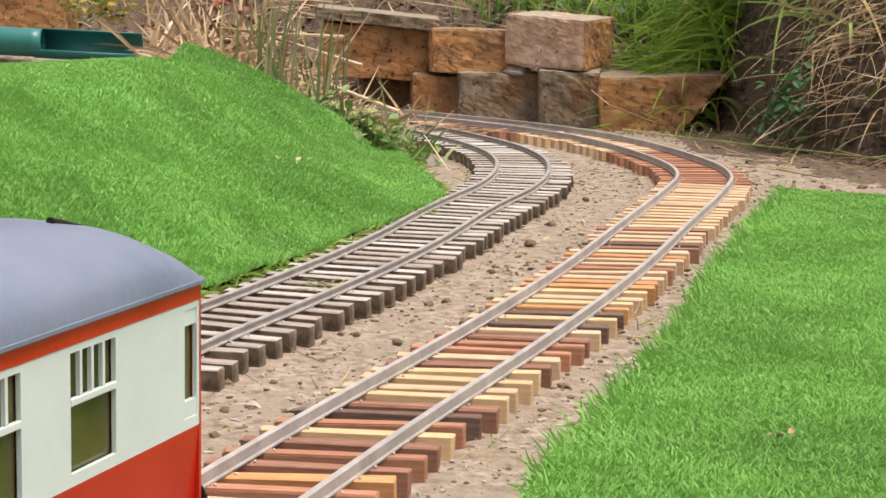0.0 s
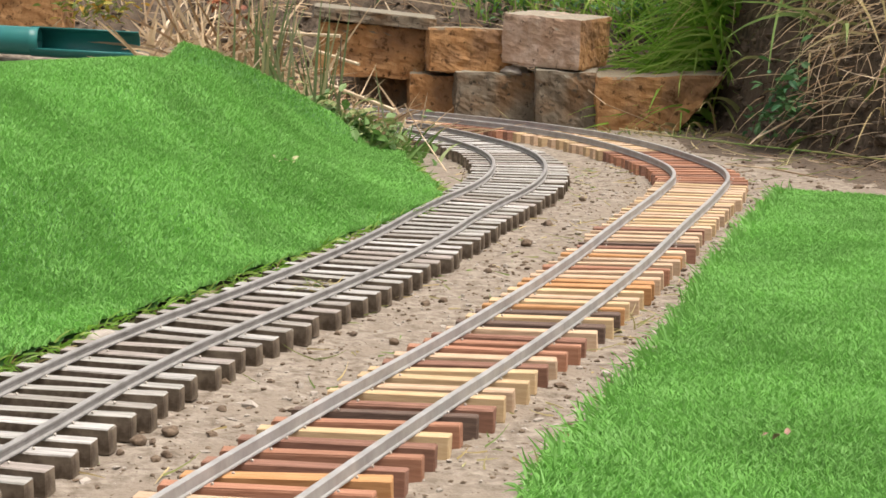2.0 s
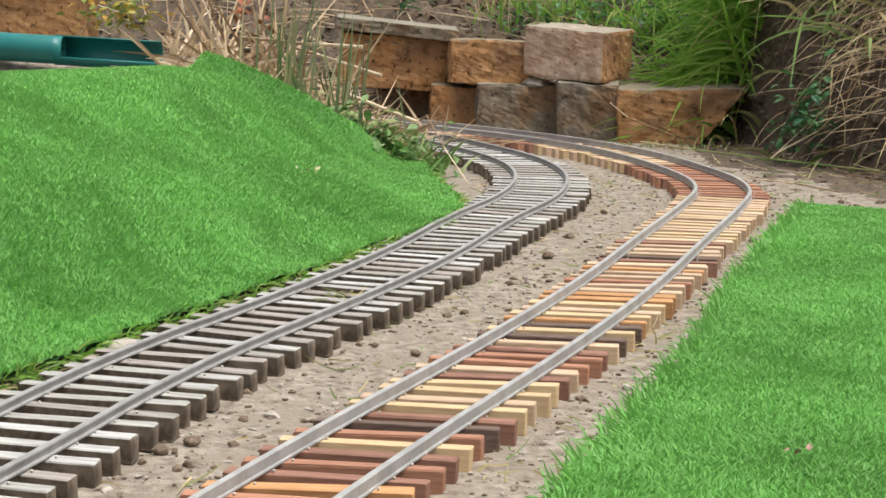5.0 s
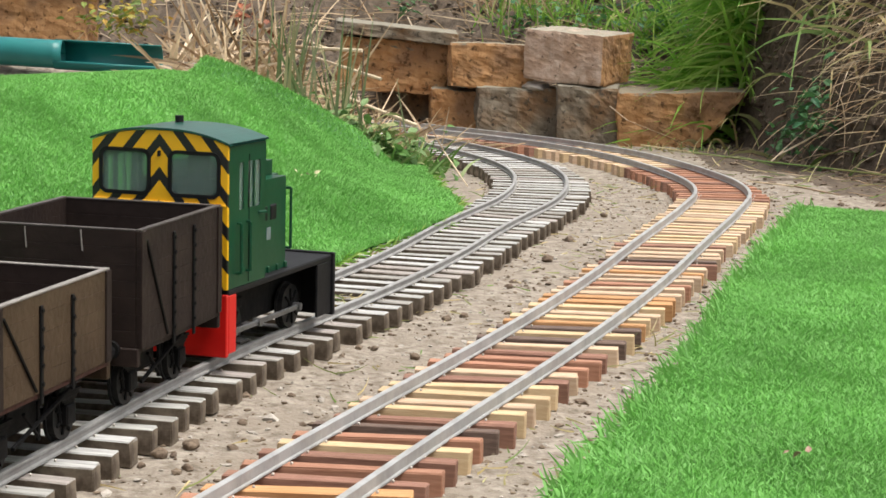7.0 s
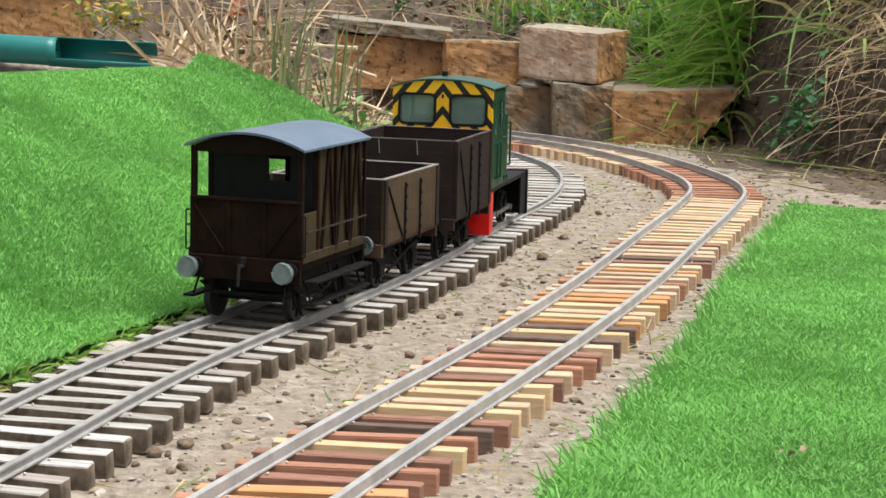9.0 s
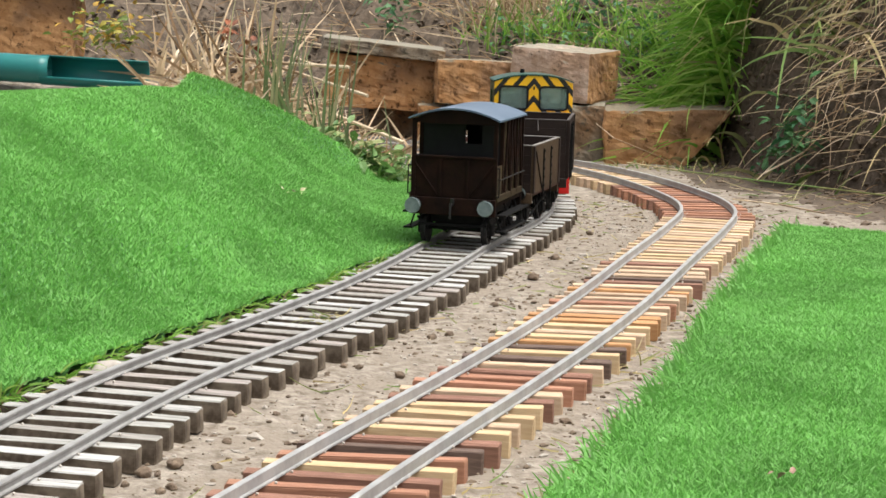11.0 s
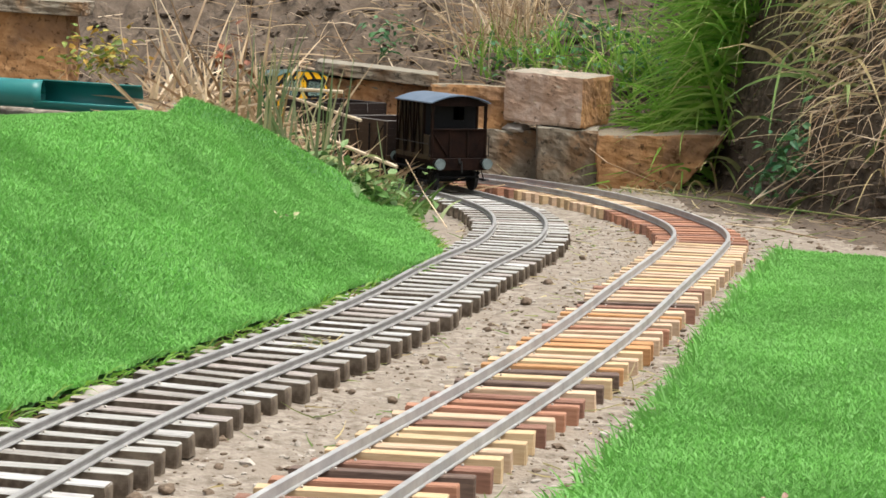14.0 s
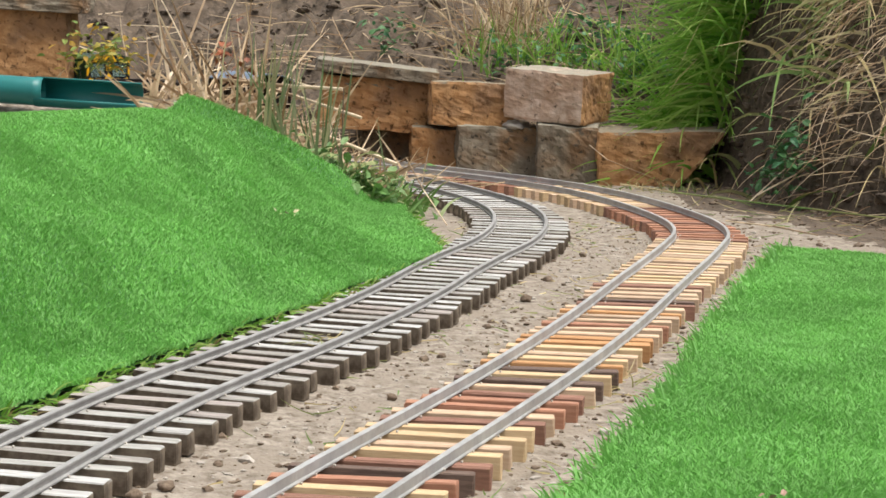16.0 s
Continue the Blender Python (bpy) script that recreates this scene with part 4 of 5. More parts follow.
        rail = rod((xb - 0.006, s * 0.0455, 0.064), (xb - 0.006, s * 0.0455, 0.108), 0.0011, 8)
        for z in (0.064, 0.108):
            join(rail, rod((xb - 0.006, s * 0.041, z), (xb - 0.006, s * 0.0455, z), 0.001, 6))
        part("handrail", rail, LOCO_GREEN, bonnet)
        part("crest", box(xc + 0.019, xc + 0.026, s * 0.0435 - 0.0003, s * 0.0435 + 0.0006, 0.074, 0.083, 0.0002), BUFFER_GREY, bonnet, "small faded crest plate")
        for xa in (xc + 0.006, xc + 0.022, xc + 0.038, xc + 0.052):
            part("bonnet_foot", box(xa - 0.002, xa + 0.002, s * 0.043 - 0.002, s * 0.043 + 0.002, 0.0505, 0.055, 0.0005), LOCO_GREEN, bonnet)
        rods = box(x0 + 0.020, x1 - 0.040, s * 0.0415 - 0.0012, s * 0.0415 + 0.0012, 0.0145, 0.0182, 0.0005)
        for xa in (x0 + 0.030, x0 + 0.072, x1 - 0.046):
            join(rods, rod((xa, s * 0.038, 0.0164), (xa, s * 0.0440, 0.0164), 0.0030, 12))
        part("coupling_rod", rods, STEEL, top)
        part("sand_box", box(x0 + 0.018, x0 + 0.028, s * 0.036 - 0.006, s * 0.036 + 0.006, 0.020, 0.042, 0.001), TYRE, top)
        part("spring_hanger", box(x0 + 0.040, x0 + 0.064, s * 0.030 - 0.003, s * 0.030 + 0.003, 0.028, 0.036, 0.001), IRON, top)
        part("step", box(x0 + 0.020, x0 + 0.034, s * (H - 0.004) - 0.005, s * (H - 0.004) + 0.005, 0.010, 0.012, 0.0004), TYRE, top)
    for x in (x0 + 0.040, x1 - 0.046):
        wheelset(top, x, 0.0165)
    return top


def passenger_coach():
    top = new("passenger_coach")
    tagged(top, "cream and red model passenger coach with a grey roof", "coach", "passenger train")
    L, H = 0.62, 0.052
    x0, x1 = -L / 2, L / 2               # x0 is the tail
    part("floor", box(x0, x1, -H, H, 0.030, 0.036), BLACK, top)
    def solid_side(w):
        return lambda i, j: not (j == 1 and i in w)
    cols, holes = [x0, x0 + 0.003, x0 + 0.014], {1}
    k = x0 + 0.072
    while k + 0.036 < x1:
        cols += [k, k + 0.034]
        holes.add(len(cols) - 2)
        k += 0.068
    cols.append(x1)
    for s in (-1, 1):
        lower = box(x0, x1, s * (H - 0.001) - 0.001, s * (H - 0.001) + 0.001, 0.026, 0.0765, 0)
        for v in lower.verts:
            if v.co.z < 0.03:
                v.co.y -= s * 0.004
        part("lower_panel", lower, COACH_RED, top, "glossy red lower side")
        part("side_panel", plate_with_holes(cols, [0.0765, 0.081, 0.1255, 0.1290], solid_side(holes), 0.002, "x"), CREAM, top, "cream upper side", pose(0, s * (H - 0.001), 0))
        part("cornice", box(x0, x1, s * (H - 0.0008) - 0.001, s * (H - 0.0008) + 0.0012, 0.1282, 0.1350, 0.0003), COACH_RED, top)
        y = s * (H - 0.0016)
        for i in sorted(holes):
            a, b = cols[i], cols[i + 1]
            small = b - a < 0.02
            za, zb = 0.081, 0.1255
            if small:
                part("window_fill", box(a, b, y - 0.001, y + 0.0012, 0.0765, 0.088), CREAM, top)
                part("window_fill", box(a, b, y - 0.001, y + 0.0012, 0.119, 0.1290), CREAM, top)
                za, zb = 0.088, 0.119
            w = part("window", box(a, b, y - s * 0.0016 - 0.0004, y - s * 0.0016 + 0.0004, za, zb), COACH_PANE, top)
            if not small:
                part("transom", box(a, b, s * (H - 0.0006) - 0.001, s * (H - 0.0006) + 0.001, 0.1060, 0.1088, 0.0003), CREAM, w)
                for q in (0.27, 0.52, 0.77):
                    xq = a + (b - a) * q
                    part("glazing_bar", box(xq - 0.0009, xq + 0.0009, s * (H - 0.0008) - 0.001, s * (H - 0.0008) + 0.0008, 0.1088, 0.1255), CREAM, w)
    for x, d in ((x0, -1), (x1, 1)):
        bm = box(x - 0.001, x + 0.001, -H, H, 0.026, 0.134)
        part("end_panel", bm, COACH_RED, top)
        part("gangway", box(x + d * 0.001, x + d * 0.012, -0.018, 0.018, 0.034, 0.125, 0.003), BLACK, top)
        buffers(top, x + d * 0.001, d, 0.040, face=IRON)
    # domed roof: rounded towards both ends
    bm = bmesh.new()
    rows, seg = [], 16
    for x, f in ((x0 - 0.002, 0.02), (x0 + 0.004, 0.35), (x0 + 0.012, 0.62), (x0 + 0.026, 0.85), (x0 + 0.05, 1), (x1 - 0.05, 1), (x1 - 0.026, 0.85), (x1 - 0.012, 0.62), (x1 - 0.004, 0.35), (x1 + 0.002, 0.02)):
        rows.append([bm.verts.new((x, (H + 0.0025) * math.sin(u * math.pi / 2), 0.1362 + 0.028 * f * math.cos(u * math.pi / 2) ** 0.8)) for u in [2 * k / seg - 1 for k in range(seg + 1)]])
    for a, b in zip(rows, rows[1:]):
        for k in range(seg):
            bm.faces.new((a[k], a[k + 1], b[k + 1], b[k]))
    roof = part("roof", bm, COACH_GREY, top, "matt blue-grey domed roof", smooth=True)
    for s in (-1, 1):
        part("gutter", box(x0, x1, s * (H + 0.0015) - 0.0012, s * (H + 0.0015) + 0.0012, 0.1350, 0.1372, 0.0004), COACH_GREY, top)
    part("roof_strip", rod((x0 + 0.015, 0.0135, 0.1550), (x0 + 0.052, 0.0135, 0.1640), 0.0018, 8), BLACK, roof)
    for xa in (x0 + 0.16, x0 + 0.28, x0 + 0.40, x0 + 0.52):
        part("roof_vent", box(xa - 0.008, xa + 0.008, -0.022, -0.016, 0.158, 0.1635, 0.001), BLACK, roof)
    for x in (x0 + 0.09, x1 - 0.09):
        part("bogie_frame", box(x - 0.05, x + 0.05, -0.038, 0.038, 0.018, 0.030, 0.002), IRON, top)
        for dx in (-0.034, 0.034):
            wheelset(top, x + dx, 0.0165)
    return top


van = brake_van()
low = open_wagon("open_wagon", 0.144, 0.0510, 0.094, WAGON_TAN, WAGON_DARK, 5, "tan brown five-plank open wagon with black iron straps", PALE, (-0.020, 0.020), INSIDE)
high = open_wagon("coal_wagon", 0.136, 0.0560, 0.111, WAGON_DARK, WAGON_DARK, 7, "tall empty dark brown seven-plank open wagon, on the old track", DULL_EDGE, (-0.016, 0.018), WAGON_DARK)
loco = shunter()
coach = passenger_coach()

# ---- plants, straw and small stones ----
GRASS = palette("long_grass", [(0.12, 0.29, 0.03), (0.19, 0.41, 0.05), (0.29, 0.53, 0.08), (0.14, 0.34, 0.045), (0.40, 0.56, 0.14)], 0.5, True, scale=20, contrast=0.2, bump=0, thin=0.5)
REED = palette("reed_leaves", [(0.15, 0.21, 0.09), (0.21, 0.27, 0.13), (0.28, 0.31, 0.17), (0.13, 0.19, 0.07), (0.34, 0.33, 0.17)], 0.5, False, scale=20, contrast=0.2, bump=0, thin=0.3)
STRAW = palette("dry_straw", [(0.50, 0.37, 0.22), (0.66, 0.52, 0.34), (0.40, 0.27, 0.15), (0.74, 0.62, 0.45), (0.27, 0.17, 0.09)], 0.7, True, scale=30, contrast=0.25, bump=0, thin=0.25)
FADED = palette("fading_grass", [(0.34, 0.28, 0.11), (0.47, 0.37, 0.18), (0.20, 0.25, 0.07), (0.58, 0.48, 0.28), (0.15, 0.24, 0.06)], 0.6, True, scale=30, contrast=0.25, bump=0, thin=0.2)
WEED_GREEN = palette("clump_grass", [(0.075, 0.17, 0.03), (0.12, 0.24, 0.05), (0.18, 0.31, 0.085), (0.09, 0.20, 0.04), (0.26, 0.33, 0.13)], 0.55, True, scale=20, contrast=0.2, bump=0, thin=0.35)
LEAF = palette("broad_leaves", [(0.05, 0.14, 0.04), (0.07, 0.19, 0.06), (0.10, 0.22, 0.09), (0.05, 0.16, 0.07)], 0.5, False, scale=60, contrast=0.25, bump=0, thin=0.3)
LOW_LEAF = palette("low_weed_leaves", [(0.09, 0.18, 0.05), (0.14, 0.25, 0.08), (0.20, 0.31, 0.12), (0.10, 0.21, 0.05), (0.27, 0.30, 0.12)], 0.55, False, scale=60, contrast=0.25, bump=0, thin=0.3)
YELLOW_LEAF = palette("turning_leaves", [(0.34, 0.30, 0.05), (0.20, 0.25, 0.05), (0.42, 0.26, 0.04), (0.15, 0.22, 0.05)], 0.6, False, scale=60, contrast=0.25, bump=0, thin=0.3)
RUSSET = palette("russet_leaves", [(0.24, 0.07, 0.025), (0.30, 0.11, 0.04), (0.18, 0.06, 0.03)], 0.6, False, scale=60, contrast=0.25, bump=0)
PINK_LEAF = palette("pink_leaf", [(0.40, 0.24, 0.20), (0.32, 0.20, 0.15)], 0.7, False, scale=80, bump=0)
PALE_LEAF = palette("pale_leaf", [(0.50, 0.44, 0.30), (0.42, 0.40, 0.22)], 0.7, False, scale=80, bump=0)
CLOD = material("soil_clod", (0.10, 0.07, 0.048), (0.20, 0.15, 0.105), 0.95, 90, bump=0.8, bump_scale=300)
PEBBLE = material("pale_pebble", (0.30, 0.27, 0.23), (0.42, 0.38, 0.33), 0.85, 70, bump=0.6)


def ribbons(name, rows, mat, label="", category="", kind="", seg=6, parent=None):
    """Many bent blades in one mesh. A row: base, start direction, length, half width, sag, curl."""
    n = len(rows)
    base = np.array([r[0] for r in rows], float)
    way = np.array([r[1] for r in rows], float)
    way /= np.linalg.norm(way, axis=1)[:, None]
    length = np.array([r[2] for r in rows])
    half = np.array([r[3] for r in rows])
    sag = np.array([r[4] for r in rows])
    curl = np.array([r[5] for r in rows])
    across = np.cross(way, np.array([0.0, -1.0, 0.25]))
    across /= np.maximum(np.linalg.norm(across, axis=1), 1e-6)[:, None]
    verts = np.empty((n, seg + 1, 2, 3))
    p, d = base.copy(), way.copy()
    step = (length / seg)[:, None]
    for k in range(seg + 1):
        u = k / seg
        w = half * (1 - u) ** 0.6 + 0.00015
        verts[:, k, 0] = p - across * w[:, None]
        verts[:, k, 1] = p + across * w[:, None]
        d = d + np.array([0, 0, -1.0]) * (sag / seg)[:, None] + across * (curl / seg)[:, None]
        d /= np.linalg.norm(d, axis=1)[:, None]
        p = p + d * step
    first = (np.arange(n) * (seg + 1) * 2)[:, None, None]
    k = np.arange(seg)[None, :, None] * 2
    quads = first + k + np.array([0, 1, 3, 2])[None, None, :]
    me = bpy.data.meshes.new(name)
    me.vertices.add(n * (seg + 1) * 2)
    me.vertices.foreach_set("co", verts.ravel())
    me.loops.add(n * seg * 4)
    me.loops.foreach_set("vertex_index", quads.ravel())
    me.polygons.add(n * seg)
    me.polygons.foreach_set("loop_start", np.arange(n * seg) * 4)
    me.update(calc_edges=True)
    me.materials.append(mat)
    ob = new(name, me)
    if parent:
        ob.parent = parent
        return ob
    return tagged(ob, label, category, kind=kind)


def spray(seed, n, centre, spread, lean, wide, length, half, sag, curl=0.3, snap=True, jitter=0.5):
    """Rows for ribbons(): n blades round a centre, leaning one way."""
    rng = random.Random(seed)
    rows = []
    for _ in range(n):
        x, y = rng.gauss(centre[0], spread[0]), rng.gauss(centre[1], spread[1])
        z = ground_height(x, y) - 0.004 if snap else centre[2] + rng.gauss(0, spread[2])
        d = (lean[0] + rng.gauss(0, jitter), lean[1] + rng.gauss(0, jitter), lean[2] * rng.uniform(0.6, 1.3))
        rows.append(((x, y, z), d, rng.uniform(*length), rng.uniform(*half), rng.uniform(*sag), rng.uniform(-curl, curl)))
    return rows


LEAF_SHAPES = {}


def leaves(name, seed, centre, spread, n, size, mat, label, category="plant"):
    """A low weed: many small pointed folded leaves, each a part."""
    rng = random.Random(seed)
    top = tagged(new(name), label, category)
    top.location = centre
    if mat.name not in LEAF_SHAPES:
        shapes = []
        for k in range(4):
            verts = []
            for u, w in ((0.0, 0.02), (0.25, 0.20 + 0.03 * k), (0.6, 0.24 - 0.02 * k), (1.0, 0.01)):
                z = 0.25 * u - (0.35 + 0.1 * k) * u * u
                verts += [(u, -w, z + 0.06), (u, 0, z), (u, w, z + 0.06)]
            shapes.append(mesh_of("leaf", verts, [(a, a + 3, a + 4, a + 1) for a in (0, 3, 6)] + [(a + 1, a + 4, a + 5, a + 2) for a in (0, 3, 6)], mat))
        LEAF_SHAPES[mat.name] = shapes
    for _ in range(n):
        ob = new("leaf", rng.choice(LEAF_SHAPES[mat.name]))
        ob.parent = top
        at = (rng.gauss(0, spread[0]), rng.gauss(0, spread[1]), rng.gauss(0, spread[2]))
        ob.matrix_basis = Matrix.LocRotScale(at, Euler((rng.gauss(0, 0.4), rng.uniform(-0.9, 0.5), rng.uniform(0, 6.28))), Vector((1, 1, 1)) * size * rng.uniform(0.6, 1.4))
    return top


# the long grass that hangs over the wall's end
rows = spray(11, 620, (0.58, 3.46), (0.055, 0.06), (-0.75, -0.55, 0.65), 0, (0.10, 0.22), (0.0018, 0.0042), (0.7, 1.6), 0.4, jitter=0.26)
rows += spray(12, 560, (0.50, 3.47), (0.06, 0.03), (-1.0, -0.40, 0.46), 0, (0.10, 0.23), (0.0016, 0.0040), (0.7, 1.5), 0.35, jitter=0.22)
rows += spray(13, 1000, (0.63, 3.44), (0.08, 0.09), (-0.4, -0.6, 0.9), 0, (0.13, 0.28), (0.0018, 0.0044), (0.8, 1.9), 0.5, jitter=0.36)
rows = [r for r in rows if r[0][1] > 3.38 or r[0][0] > 0.58]
ribbons("long_grass", rows, GRASS, "lush long green grass hanging over the end of the wall", "grass")
rows = spray(14, 460, (0.72, 3.30), (0.09, 0.14), (-0.35, -0.6, 0.7), 0, (0.12, 0.26), (0.0018, 0.0046), (1.0, 2.8), 0.5, jitter=0.5)
rows += spray(15, 300, (0.73, 3.12), (0.07, 0.10), (-0.35, -0.5, 0.5), 0, (0.10, 0.22), (0.0016, 0.0040), (1.0, 2.8), 0.5, jitter=0.55)
ribbons("fading_grass", rows, FADED, "yellowing long grass hanging down the earth bank", "grass")
rows = spray(16, 520, (0.71, 3.05), (0.06, 0.14), (-0.4, -0.5, 0.0), 0, (0.05, 0.17), (0.0004, 0.0011), (0.8, 2.2), 0.5, jitter=0.5)
rows += spray(17, 300, (0.63, 2.93), (0.06, 0.12), (-0.5, -0.3, 0.03), 0, (0.03, 0.11), (0.0003, 0.0008), (0.1, 0.5), 0.5, jitter=0.5)
ribbons("dry_stems", rows, STRAW, "tangle of dry straw stems on the earth bank", "straw", "stuff")


def stalk(points, r, label, mat=None):
    pts = [Vector(p) for p in points]
    bm = bmesh.new()
    for a, b in zip(pts, pts[1:]):
        join(bm, rod(a, b, r, 6, r * 0.92))
    tagged(part("straw_stalk", bm, mat or STRAW), label, "straw")


stalk([(0.31, 3.16, 0.017), (0.38, 3.06, 0.016), (0.46, 2.93, 0.018), (0.56, 2.85, 0.016), (0.66, 2.76, 0.014)], 0.0012, "long pale straw stalk lying beside the new track", FADED)
stalk([(0.50, 2.98, 0.022), (0.56, 2.99, 0.055), (0.62, 3.0, 0.085), (0.70, 3.02, 0.14)], 0.0014, "bent dry straw stalk leaning on the bank")
stalk([(0.49, 2.99, 0.010), (0.55, 3.03, 0.060), (0.60, 3.06, 0.13), (0.63, 3.08, 0.17)], 0.0012, "thin dry straw stalk leaning on the bank")
stalk([(0.42, 2.75, 0.006), (0.47, 2.66, 0.010), (0.52, 2.60, 0.006)], 0.0011, "short pale straw stalk beside the flat turf")
stalk([(0.27, 3.31, 0.068), (0.30, 3.305, 0.045), (0.36, 3.25, 0.025), (0.40, 3.20, 0.008)], 0.0007, "thin wiry stem hanging before the wall")
stalk([(-0.10, 2.93, 0.125), (-0.20, 3.0, 0.150), (-0.30, 3.05, 0.175)], 0.0026, "thick pale straw stalk lying over the plants")
stalk([(-0.045, 2.90, 0.060), (-0.16, 2.98, 0.096), (-0.28, 3.04, 0.14)], 0.0030, "thick pale straw stalk lying over the plants")
stalk([(-0.13, 2.96, 0.165), (-0.22, 3.0, 0.166), (-0.32, 3.03, 0.172)], 0.0028, "thick pale straw stalk lying over the plants")
stalk([(0.028, 2.60, 0.006), (-0.005, 2.68, 0.045), (-0.03, 2.72, 0.085)], 0.0009, "thin pale straw stalk leaning from the clump")
stalk([(-0.125, 2.86, 0.02), (-0.124, 2.86, 0.17)], 0.0010, "thin dark upright twig among the reeds", CLOD)

# weeds on the bank
leaves("leafy_weed", 21, (0.548, 2.995, 0.085), (0.018, 0.016, 0.028), 110, 0.018, LEAF, "small dark green leafy weed on the earth bank")
leaves("leafy_weed", 22, (0.520, 3.06, 0.045), (0.018, 0.016, 0.016), 40, 0.016, LEAF, "small dark green leafy weed beside the wall")
leaves("leafy_weed", 23, (-0.085, 3.86, 0.24), (0.025, 0.02, 0.024), 60, 0.017, LEAF, "blue-green leafy weed on the slope behind the wall")
leaves("leafy_weed", 24, (0.30, 3.80, 0.24), (0.045, 0.03, 0.03), 150, 0.018, LEAF, "green leafy weeds on the slope behind the wall")
leaves("leafy_weed", 25, (0.40, 3.68, 0.20), (0.04, 0.03, 0.03), 150, 0.018, LEAF, "green leafy weeds on the slope behind the wall")
leaves("turning_bush", 26, (-0.60, 3.62, 0.19), (0.035, 0.03, 0.022), 200, 0.016, YELLOW_LEAF, "low bush with yellow and green leaves behind the bank")
leaves("russet_weed", 27, (-0.31, 3.05, 0.20), (0.014, 0.01, 0.022), 22, 0.020, RUSSET, "dead weed with russet curled leaves among straw")
leaves("leafy_weed", 28, (0.18, 3.72, 0.20), (0.06, 0.03, 0.02), 120, 0.016, LEAF, "green leafy weeds on the slope behind the wall")

# plants at the end of the turf bank
leaves("leafy_weed", 29, (-0.105, 2.72, 0.040), (0.034, 0.020, 0.018), 230, 0.021, LOW_LEAF, "low grey-green leafy weeds at the end of the turf bank")
leaves("leafy_weed", 30, (-0.165, 2.76, 0.070), (0.022, 0.020, 0.020), 90, 0.021, LOW_LEAF, "low grey-green leafy weeds at the end of the turf bank")
rows = spray(31, 950, (-0.10, 2.77), (0.036, 0.03), (0, -0.1, 0.8), 0, (0.028, 0.075), (0.0012, 0.0030), (0.2, 1.3), 0.5, jitter=0.5)
rows += spray(32, 420, (-0.155, 2.82), (0.03, 0.03), (0, -0.1, 1.0), 0, (0.03, 0.08), (0.0012, 0.0030), (0.2, 1.0), 0.4, jitter=0.4)
ribbons("grass_clump", rows, WEED_GREEN, "clump of fresh green grass at the end of the turf bank", "grass")
rows = spray(33, 26, (-0.165, 2.86), (0.05, 0.05), (-0.05, -0.05, 1.0), 0, (0.12, 0.23), (0.0014, 0.0030), (0.0, 0.45), 0.25, jitter=0.16)
rows += spray(34, 16, (-0.235, 2.90), (0.04, 0.05), (0.0, -0.05, 1.0), 0, (0.16, 0.24), (0.0014, 0.0030), (0.0, 0.35), 0.25, jitter=0.12)
reeds = tagged(new("reed_clump"), "tall grey-green reeds standing among dry straw", "reeds")
for row in rows:
    ribbons("reed", [row], REED, parent=reeds)
rows = spray(35, 760, (-0.29, 3.06), (0.12, 0.09), (0.25, 0.0, 0.14), 0, (0.05, 0.17), (0.0012, 0.0034), (0.0, 0.5), 0.3, jitter=0.7)
rows += spray(36, 42, (-0.30, 3.06), (0.09, 0.06), (-0.1, 0.0, 0.9), 0, (0.12, 0.26), (0.0012, 0.0032), (0.0, 0.3), 0.3, jitter=0.4)
rows += spray(37, 240, (-0.17, 3.0), (0.05, 0.06), (-0.4, 0.1, 0.5), 0, (0.06, 0.16), (0.0008, 0.0020), (0.1, 0.7), 0.3, jitter=0.5)
rows += spray(38, 130, (-0.52, 3.22), (0.10, 0.08), (0.1, 0.0, 0.4), 0, (0.06, 0.16), (0.0008, 0.0018), (0.1, 0.8), 0.3, jitter=0.6)
rows += spray(58, 520, (-0.27, 3.05), (0.13, 0.05), (0.2, 0.0, 0.55), 0, (0.06, 0.14), (0.0012, 0.0032), (0.2, 1.0), 0.3, jitter=0.8)
rows = [r for r in rows if r[0][0] > -0.43 or r[0][1] > 3.12]
ribbons("straw_heap", rows, STRAW, "heap of dry broken straw behind the turf bank", "straw", "stuff")
rows = spray(39, 190, (0.14, 3.84), (0.05, 0.04), (-0.1, -0.1, 1.0), 0, (0.08, 0.20), (0.0008, 0.0018), (0.3, 1.5), 0.4, jitter=0.3)
ribbons("dry_tuft", rows, STRAW, "tuft of tall dry grass on the slope behind the wall", "grass")
rows = spray(40, 160, (0.20, 3.76), (0.06, 0.04), (0.0, -0.2, 1.0), 0, (0.05, 0.11), (0.0008, 0.0016), (0.4, 1.5), 0.4, jitter=0.35)
rows += spray(41, 220, (0.42, 3.72), (0.08, 0.06), (-0.2, -0.3, 0.9), 0, (0.06, 0.16), (0.0010, 0.0022), (0.4, 1.6), 0.4, jitter=0.35)
ribbons("grass_clump", rows, GRASS, "green grass growing on the slope behind the wall", "grass")
rows = spray(42, 1100, (0.0, 3.90), (0.45, 0.20), (0.0, -0.3, 0.15), 0, (0.04, 0.16), (0.0006, 0.0016), (0.0, 0.4), 0.4, jitter=0.8)
rows += spray(43, 450, (0.25, 3.62), (0.16, 0.06), (0.0, -0.3, 0.15), 0, (0.03, 0.10), (0.0005, 0.0012), (0.0, 0.4), 0.4, jitter=0.8)
ribbons("dead_stems", rows, STRAW, "scattered dead stems over the earth slope", "straw", "stuff")
